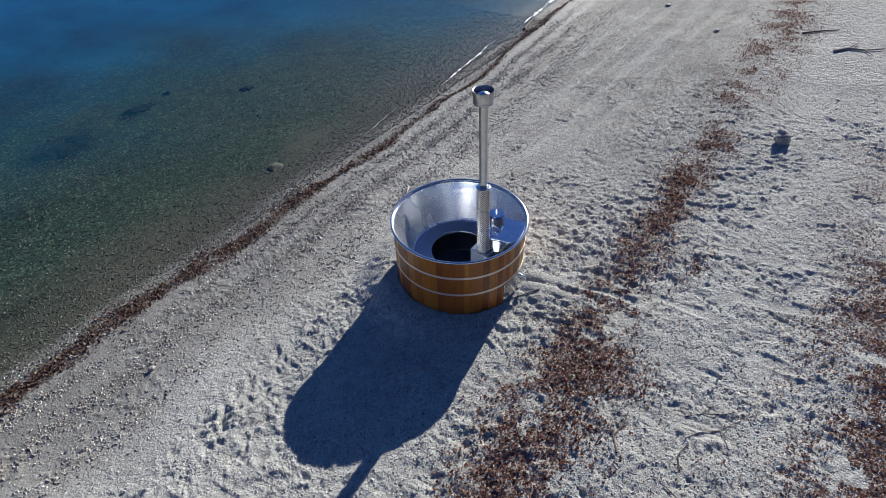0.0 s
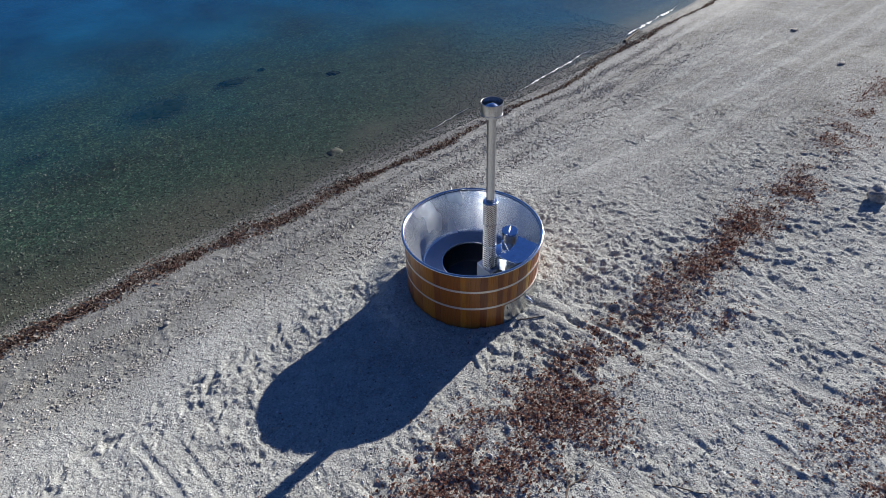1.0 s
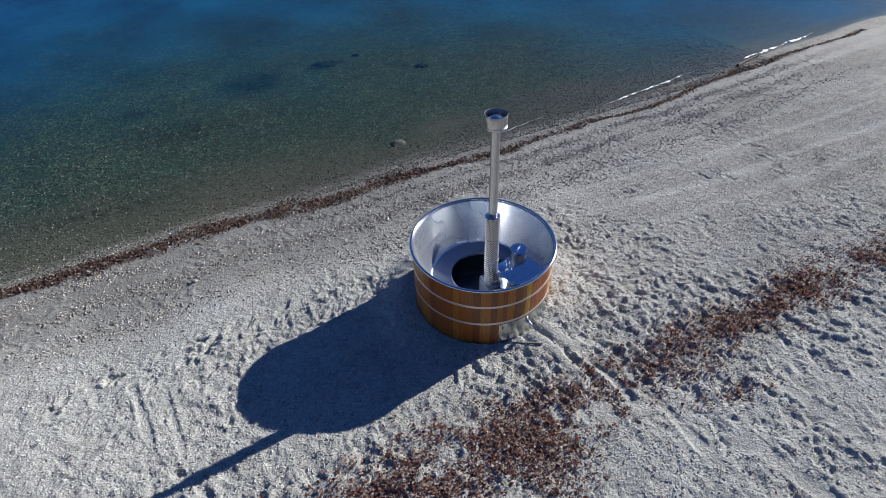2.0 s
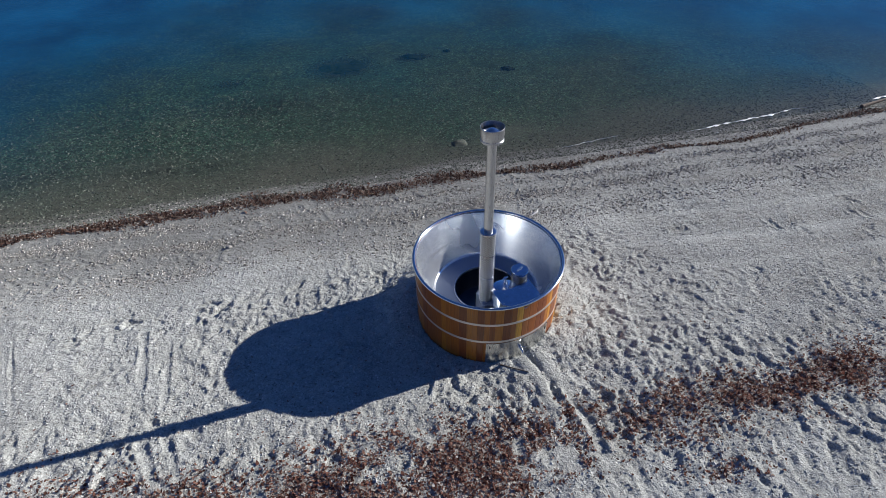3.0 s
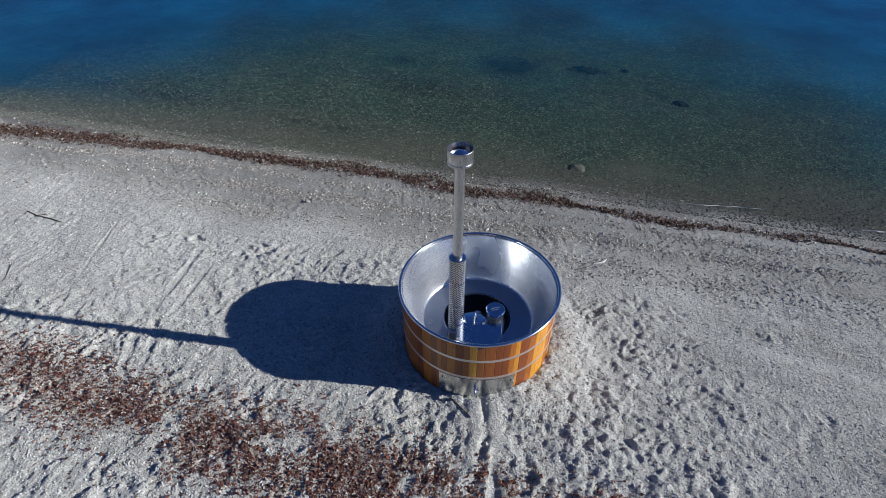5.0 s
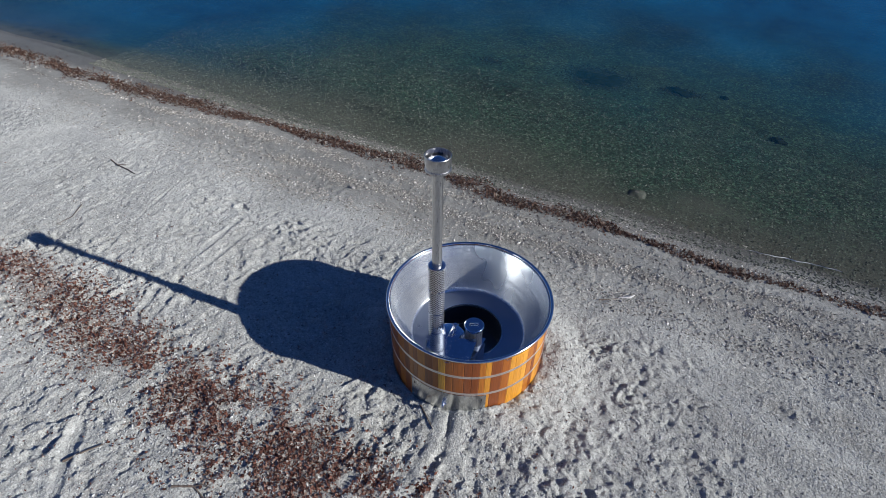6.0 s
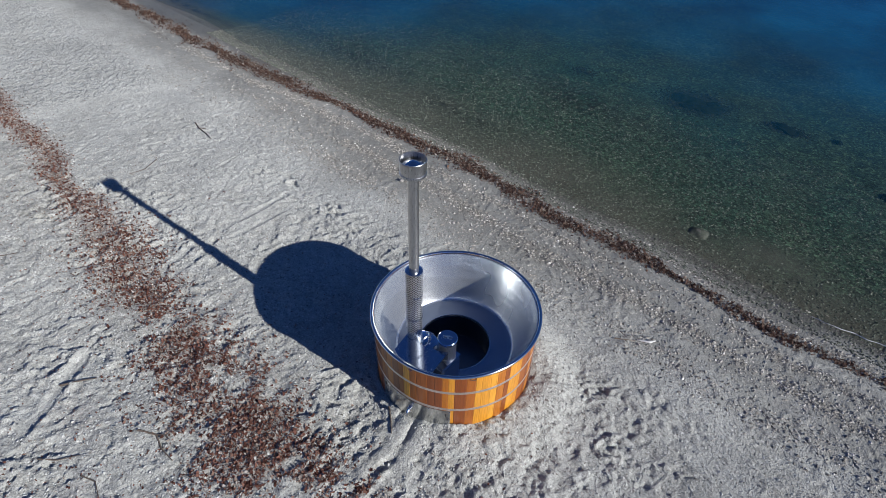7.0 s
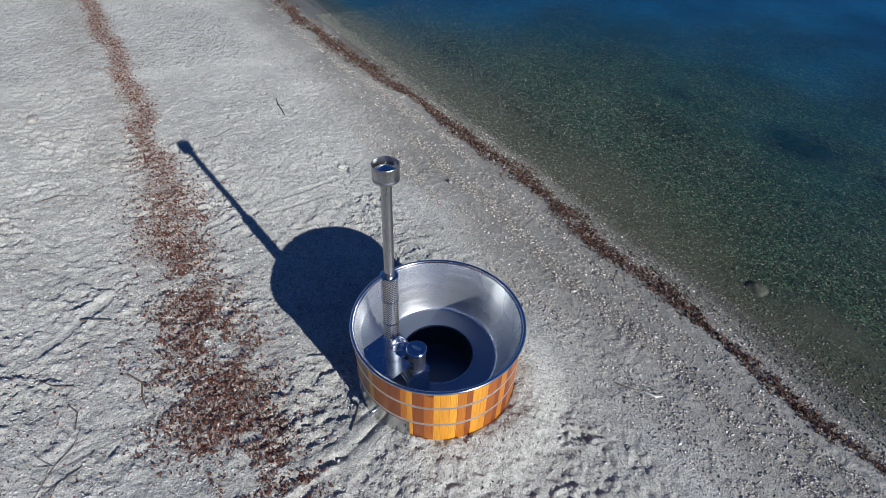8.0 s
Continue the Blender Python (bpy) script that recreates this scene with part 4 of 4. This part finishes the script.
def rock_heap(x, y, rx, ry, count, seed, label):
    """Low rocks grown together under weed, with an uneven outline."""
    r = random.Random(seed)
    bm = bmesh.new()
    for k in range(count):
        size = r.uniform(0.35, 0.6) * (0.7 if k else 1.0)
        one = lump(1.0, (rx * size, ry * size * r.uniform(0.8, 1.4), 0.022 + 0.02 * r.random()), seed + k * 3.3, 0.7, 3)
        dx, dy = (r.gauss(0, 0.30) * rx, r.gauss(0, 0.30) * ry) if k else (0, 0)
        bmesh.ops.transform(one, matrix=pose(dx, dy, 0, 0, 0, r.uniform(-25, 25)), verts=one.verts)
        me = bpy.data.meshes.new("rock")
        one.to_mesh(me)
        one.free()
        bm.from_mesh(me)
        bpy.data.meshes.remove(me)
    ob = part("rock", bm, SLIMY)
    ob.location = (x, y, gz(x, y) + 0.01)
    return tagged(ob, label, "rock", "stones on the beach")


rock_heap(3.07, 8.15, 0.26, 0.20, 5, 12, "dark flat rock under water")
rock_heap(1.9, 9.55, 0.15, 0.11, 3, 13, "small dark rock under water")
rock_heap(-0.90, 9.2, 0.66, 0.42, 9, 21, "broad dark weed-covered rock under water")
rock_heap(0.92, 9.38, 0.40, 0.17, 6, 23, "dark weed-covered rock under water")
stone(-8.19, -3.11, 0.10, (1.3, 1.0, 0.45), 4.9, STONE, "dark grey stone on the upper beach", 0.3)
stick([(-7.53, 1.01), (-7.3, 0.95), (-7.0, 0.93), (-6.77, 0.89)], 0.020, DRIFT, "dark thin driftwood stick on dry sand", [[(-7.3, 0.95), (-7.15, 1.05)]])
stick([(-5.48, -3.26), (-5.50, -3.05), (-5.42, -2.85), (-5.33, -2.70)], 0.014, DRIFT, "thin curved dark stick on dry sand")
stick([(-2.72, -3.16), (-2.62, -3.0), (-2.54, -2.86)], 0.020, DRIFT, "short dark piece of driftwood on the sand")
stick([(-1.62, -2.86), (-1.45, -2.76), (-1.28, -2.80), (-1.09, -2.79)], 0.018, DRIFT, "crooked brown stick beside the leaf litter", [[(-1.45, -2.76), (-1.38, -2.70), (-1.30, -2.70)]])
stick([(-1.13, -3.37), (-1.0, -3.45), (-0.87, -3.62), (-0.70, -3.74), (-0.52, -3.87)], 0.010, DRIFT_PALE, "branched grey driftwood twig lying across the tracks", [[(-0.87, -3.62), (-0.93, -3.76), (-1.02, -3.84)], [(-1.0, -3.45), (-1.02, -3.30)], [(-0.70, -3.74), (-0.58, -3.68)]])
stick([(-1.50, -3.42), (-1.36, -3.36), (-1.20, -3.40)], 0.012, DRIFT, "thin brown reed stem on the sand")
stick([(-1.95, -3.62), (-1.80, -3.50), (-1.72, -3.34)], 0.013, DRIFT, "thin brown twig among scattered leaves")
stick([(-0.86, -3.30), (-0.74, -3.44), (-0.66, -3.62), (-0.52, -3.75)], 0.012, DRIFT, "long dark reed stem on the sand")
stick([(-1.05, -3.75), (-0.90, -3.66), (-0.78, -3.70)], 0.011, DRIFT_PALE, "short grey twig on the sand")
# thin dark rod along the dark line in front of the tub
stick([(-0.10, -0.93), (0.02, -1.02), (0.17, -1.15)], 0.016, DRIFT, "thin dark rod on the sand beside the tub")
stick([(1.14, 1.79), (1.24, 1.86), (1.36, 1.95)], 0.012, DRIFT, "thin dark twig on gravelly sand", [[(1.24, 1.86), (1.30, 1.84)]])
stick([(9.9, 4.15), (10.2, 4.22), (10.6, 4.30), (10.9, 4.36)], 0.06, DRIFT, "dark waterlogged branch at the edge of the lake")
stick([(10.1, -3.35), (10.35, -3.6), (10.3, -3.9), (10.5, -4.25)], 0.045, DRIFT_PALE, "grey weathered branch on the upper beach", [[(10.35, -3.6), (10.7, -3.75), (10.9, -3.7)], [(10.3, -3.9), (10.0, -4.05)]])
stick([(11.2, -2.6), (11.5, -3.0), (11.6, -3.3)], 0.03, DRIFT, "dark stick on the upper beach")
stick([(-6.6, -0.2), (-6.4, -0.5), (-6.42, -0.75)], 0.010, DRIFT, "thin dark twig on dry sand")
feather = part("feather", tube([(1.36, 1.97, gz(1.36, 1.97) + 0.012), (1.44, 2.0, gz(1.44, 2.0) + 0.02), (1.50, 2.02, gz(1.50, 2.02) + 0.03), (1.55, 2.09, gz(1.55, 2.09) + 0.045)], [0.004, 0.013, 0.015, 0.006], 8), FEATHER)
tagged(feather, "white feather lying on gravelly sand", "feather")


# ---- loose cover: litter, wrack, pebbles ----
def scatter(name, px, py, size, material, label, category, flat=0.24, lift=0.0, curl=0.25):
    """Many thin curled scraps, each of two bent halves."""
    n = len(px)
    z = ground_z(px, py) + lift
    turn = rng.uniform(0, 2 * math.pi, n)
    length, width = size * rng.uniform(0.6, 1.4, n), size * rng.uniform(0.35, 0.8, n)
    d = np.stack([np.cos(turn), np.sin(turn), rng.normal(0, flat, n)], -1)
    s = np.stack([-np.sin(turn), np.cos(turn), rng.normal(0, flat, n)], -1)
    c = np.stack([px, py, z + size * rng.uniform(0.02, 0.28, n)], -1)
    up = np.zeros((n, 3))
    up[:, 2] = size * rng.uniform(-curl, curl * 1.6, n)
    L, S = d * length[:, None] / 2, s * width[:, None] / 2
    v = np.stack([c - L * 1.0 + up, c - S - L * 0.1, c + S - L * 0.1, c + L + up, c - S * 0.8 + L * 0.5 + up * 0.3, c + S * 0.8 + L * 0.5 + up * 0.3], 1)
    base = np.arange(n)[:, None] * 6
    tris = np.concatenate([base + [0, 1, 2], base + [1, 4, 2], base + [4, 5, 2], base + [4, 3, 5]], 0)
    ob = sheet(name, v.reshape(-1, 3), tris, material, False)
    return tagged(ob, label, category, kind="stuff")


def pebbles(name, px, py, size, material, label, category):
    n = len(px)
    z = ground_z(px, py)
    turn = rng.uniform(0, 2 * math.pi, n)
    a, b, h = size * rng.uniform(0.7, 1.3, n), size * rng.uniform(0.5, 0.9, n), size * rng.uniform(0.28, 0.5, n)
    c, s = np.cos(turn), np.sin(turn)
    o = np.stack([px, py, z + h * 0.35], -1)
    zero = np.zeros(n)
    e1, e2 = np.stack([c * a, s * a, zero], -1), np.stack([-s * b, c * b, zero], -1)
    e3 = np.stack([rng.normal(0, 0.2, n) * a, rng.normal(0, 0.2, n) * b, h], -1)
    v = np.stack([o + e1, o + e2, o - e1, o - e2 * 0.8, o + e3], 1)
    v[:, :4, 2] -= (h * 0.5)[:, None]
    base = np.arange(n)[:, None] * 5
    tris = np.concatenate([base + t for t in ([0, 1, 4], [1, 2, 4], [2, 3, 4], [3, 0, 4])], 0)
    ob = sheet(name, v.reshape(-1, 3), tris, material, False)
    return tagged(ob, label, category, kind="stuff")


def clear_of_tub(x, y):
    """Neither under the tub nor in a swept rut."""
    i, j = np.clip(np.searchsorted(GX, x), 0, len(GX) - 1), np.clip(np.searchsorted(GY, y), 0, len(GY) - 1)
    return (np.hypot(x, y) > 0.93) & (BARE[i, j] < 0.35)


n = 560000
x = rng.uniform(-16, 14, n)
x = np.where(rng.random(n) < 0.66, x, rng.uniform(-5, 5, n))
y = leaf_line(x) + rng.uniform(-0.9, 0.9, n)
keep = (rng.random(n) < litter(x, y) * 0.42) & clear_of_tub(x, y)
scatter("leaf_litter", x[keep], y[keep], 0.012 + 0.034 * rng.random(keep.sum()) ** 1.6, LITTER, "red-brown dead leaves and shell bits in a drift line", "leaf litter", 0.38, 0.003, 0.35)
n = 40000
x, y = rng.uniform(-7, 7, n), -4.75 + rng.normal(0, 0.45, n)
dens = step(lattice(x, y, 0.5, 64), -0.45, 0.2) * (step(x, -2.5, -0.5) * 0.75 + 0.25) * (1 - 0.55 * step(x, 1.5, 3.0))
keep = rng.random(n) < dens
scatter("leaf_litter", x[keep], y[keep], rng.uniform(0.014, 0.034, keep.sum()), LITTER, "dark dead leaves in patches on the upper beach", "leaf litter")
n = 16000
x, y = rng.uniform(-1.3, 2.6, n), -4.98 + 0.06 * rng.uniform(-1, 1, n) + rng.normal(0, 0.27, n)
keep = rng.random(n) < step(lattice(x, y, 0.22, 67) + 0.5 * lattice(x, y, 0.09, 63), -0.6, 0.1)
scatter("leaf_litter", x[keep], y[keep], rng.uniform(0.016, 0.036, keep.sum()), LITTER, "thick patch of dark dead leaves on the upper beach", "leaf litter", lift=0.004)
n = 26000
x, y = rng.uniform(-13, 13, n), rng.uniform(-4.6, 0.2, n)
dens = 0.10 + 0.6 * np.exp(-((x + 1.9) / 1.1) ** 2 - ((y + 3.4) / 0.45) ** 2) + 0.5 * np.exp(-((y + 2.1) / 0.8) ** 2) + 0.35 * step(-y, 2.6, 3.6) * step(lattice(x, y, 0.9, 65), 0.0, 0.5)
keep = (rng.random(n) < dens * 0.75 * (1 - 0.6 * step(x, 1.2, 2.5))) & clear_of_tub(x, y)
scatter("leaf_litter", x[keep], y[keep], rng.uniform(0.012, 0.034, keep.sum()), LITTER, "single dead leaves strewn over the sand", "leaf litter")
n = 60000
x = rng.uniform(-20, 15, n)
wide = (0.100 - 0.045 * step(x, -0.3, 1.5)) * (1 + 0.55 * lattice(x, x * 0, 0.7, 68) + 0.3 * lattice(x, x * 0, 0.25, 69))
y = weed_line(x) + 0.05 * lattice(x, x * 0, 0.9, 70) + rng.normal(0, 1, n) * wide
dens = (1 - 0.45 * step(x, 0.0, 1.4) - 0.25 * step(x, 2, 5)) * (0.35 + 0.65 * step(lattice(x, y, 0.35, 66), -0.75, 0.1))
keep = rng.random(n) < dens
scatter("weed_wrack", x[keep], y[keep], 0.015 + 0.045 * rng.random(keep.sum()) ** 2.0, WRACK, "brown washed-up weed and leaves along the waterline", "seaweed", 0.38, 0.004, 0.35)
n = 300000
x, y = rng.uniform(-13, 14, n), rng.uniform(1.5, 4.4, n)
off = y - weed_line(x)
dens = (0.02 + 0.72 * shore_bands(x, y)) * (1 - 0.7 * step(off, 0.04, 0.3))
dens = dens * (1 - step(x, 6, 14)) * (1 - 0.8 * step(-x, 7, 13)) * (1 - 0.85 * np.exp(-((x - 2.1) / 0.7) ** 2 - ((y - 5.2) / 0.4) ** 2))
keep = (rng.random(n) < dens) & clear_of_tub(x, y)
pebbles("gravel", x[keep], y[keep], 0.008 + 0.024 * rng.random(keep.sum()) ** 2.6, PEBBLE, "grey and white pebbles strewn along the shore", "gravel")
n = 90000
x, y = rng.uniform(-8, 10, n), rng.uniform(-4.6, 1.8, n)
keep = (rng.random(n) < 0.16 + 0.35 * np.exp(-((y + 2.0) / 0.9) ** 2) + 0.5 * stony_flat(x, y) - 0.5 * litter(x, y)) & clear_of_tub(x, y)
pebbles("gravel", x[keep], y[keep], 0.005 + 0.014 * rng.random(keep.sum()) ** 2.6, PEBBLE, "small pebbles and shell bits in the dry sand", "gravel")
n = 140000
x, y = rng.uniform(-8.0, 8.0, n), rng.uniform(-4.6, 1.9, n)
dens = (0.25 + 0.75 * walked(x, y)) * (0.35 + 0.65 * step(lattice(x, y, 0.3, 71) + 0.6 * lattice(x, y, 0.1, 72), -0.3, 0.5))
dens = dens * (1 - 0.85 * np.clip(litter(x, y) * 1.5, 0, 1)) * (1 - 0.5 * step(x, 1.0, 2.2)) * (1 - step(x, 3.5, 8.0)) * (1 - step(-x, 5.0, 8.0)) * (1 - step(y, 1.2, 1.9))
keep = (rng.random(n) < dens) & clear_of_tub(x, y)
pebbles("sand_clods", x[keep], y[keep], 0.008 + 0.016 * rng.random(keep.sum()) ** 2, CLOD, "loose crumbs and clods of trodden dry sand", "sand clods")
n = 85000
x, y = rng.uniform(-12, 11, n), 3.85 + 4.6 * rng.random(n) ** 1.5
keep = rng.random(n) < (1 - 0.6 * step(y, 6, 9)) * (1 - 0.9 * np.exp(-((x - 2.1) / 0.8) ** 2 - ((y - 5.2) / 0.45) ** 2))
pebbles("lake_gravel", x[keep], y[keep], 0.008 + 0.022 * rng.random(keep.sum()) ** 2.2, WETSTONE_BITS, "greenish pebbles on the shallow lake bottom", "gravel")


def weed_clump(cx, cy, rx, ry, count, label):
    x, y = cx + rng.normal(0, rx * 0.45, count), cy + rng.normal(0, ry * 0.45, count)
    ob = scatter("water_weed", x, y, rng.uniform(0.03, 0.06, count), WATERWEED, label, "water weed", 0.2, 0.0, 0.2)
    return ob


weed_clump(-0.95, 9.22, 0.75, 0.55, 4000, "dark bed of water weed on the lake bottom")
weed_clump(0.92, 9.38, 0.42, 0.20, 1400, "small dark clump of water weed under water")
weed_clump(-3.6, 8.9, 0.5, 0.22, 300, "faint dark water weed under water")


def foam(points, width, label):
    """A thin uneven edge of foam where a small wave runs out."""
    bm = bmesh.new()
    pts = []
    for a, b in zip(points, points[1:]):
        n = max(2, int(math.dist(a, b) / 0.025))
        pts += [(a[0] + (b[0] - a[0]) * k / n, a[1] + (b[1] - a[1]) * k / n) for k in range(n)]
    rows = []
    for k, (px, py) in enumerate(pts):
        w = width * max(0.03, 0.30 + 1.3 * noise.noise(Vector((px * 7.0, 3.1, 0))) + 0.7 * noise.noise(Vector((px * 1.6, 5.7, 0)))) * min(1, k / 12, (len(pts) - k) / 12)
        yy = py + 0.03 * noise.noise(Vector((px * 6.0, 1.3, 2.2))) + 0.05 * noise.noise(Vector((px * 1.5, 0, 7.7)))
        zz = max(WATER_Z, gz(px, yy)) + 0.004
        rows.append([bm.verts.new((px, yy - w / 2, zz)), bm.verts.new((px, yy, zz + 0.012)), bm.verts.new((px, yy + w / 2, zz))])
    for a, b in zip(rows, rows[1:]):
        for i in (0, 1):
            bm.faces.new((a[i], b[i], b[i + 1], a[i + 1]))
    return tagged(part("foam", bm, FOAM), label, "foam", kind="stuff")


foam([(2.9, 4.20), (3.5, 4.28), (4.2, 4.36)], 0.022, "thin white foam line on the lake's edge")
foam([(5.6, 4.18), (6.6, 4.24), (7.6, 4.34), (8.8, 4.46)], 0.075, "white foam line of a small wave on shore")
foam([(10.4, 4.42), (11.4, 4.5), (12.6, 4.62), (13.6, 4.72)], 0.11, "white foam line far along the shore")
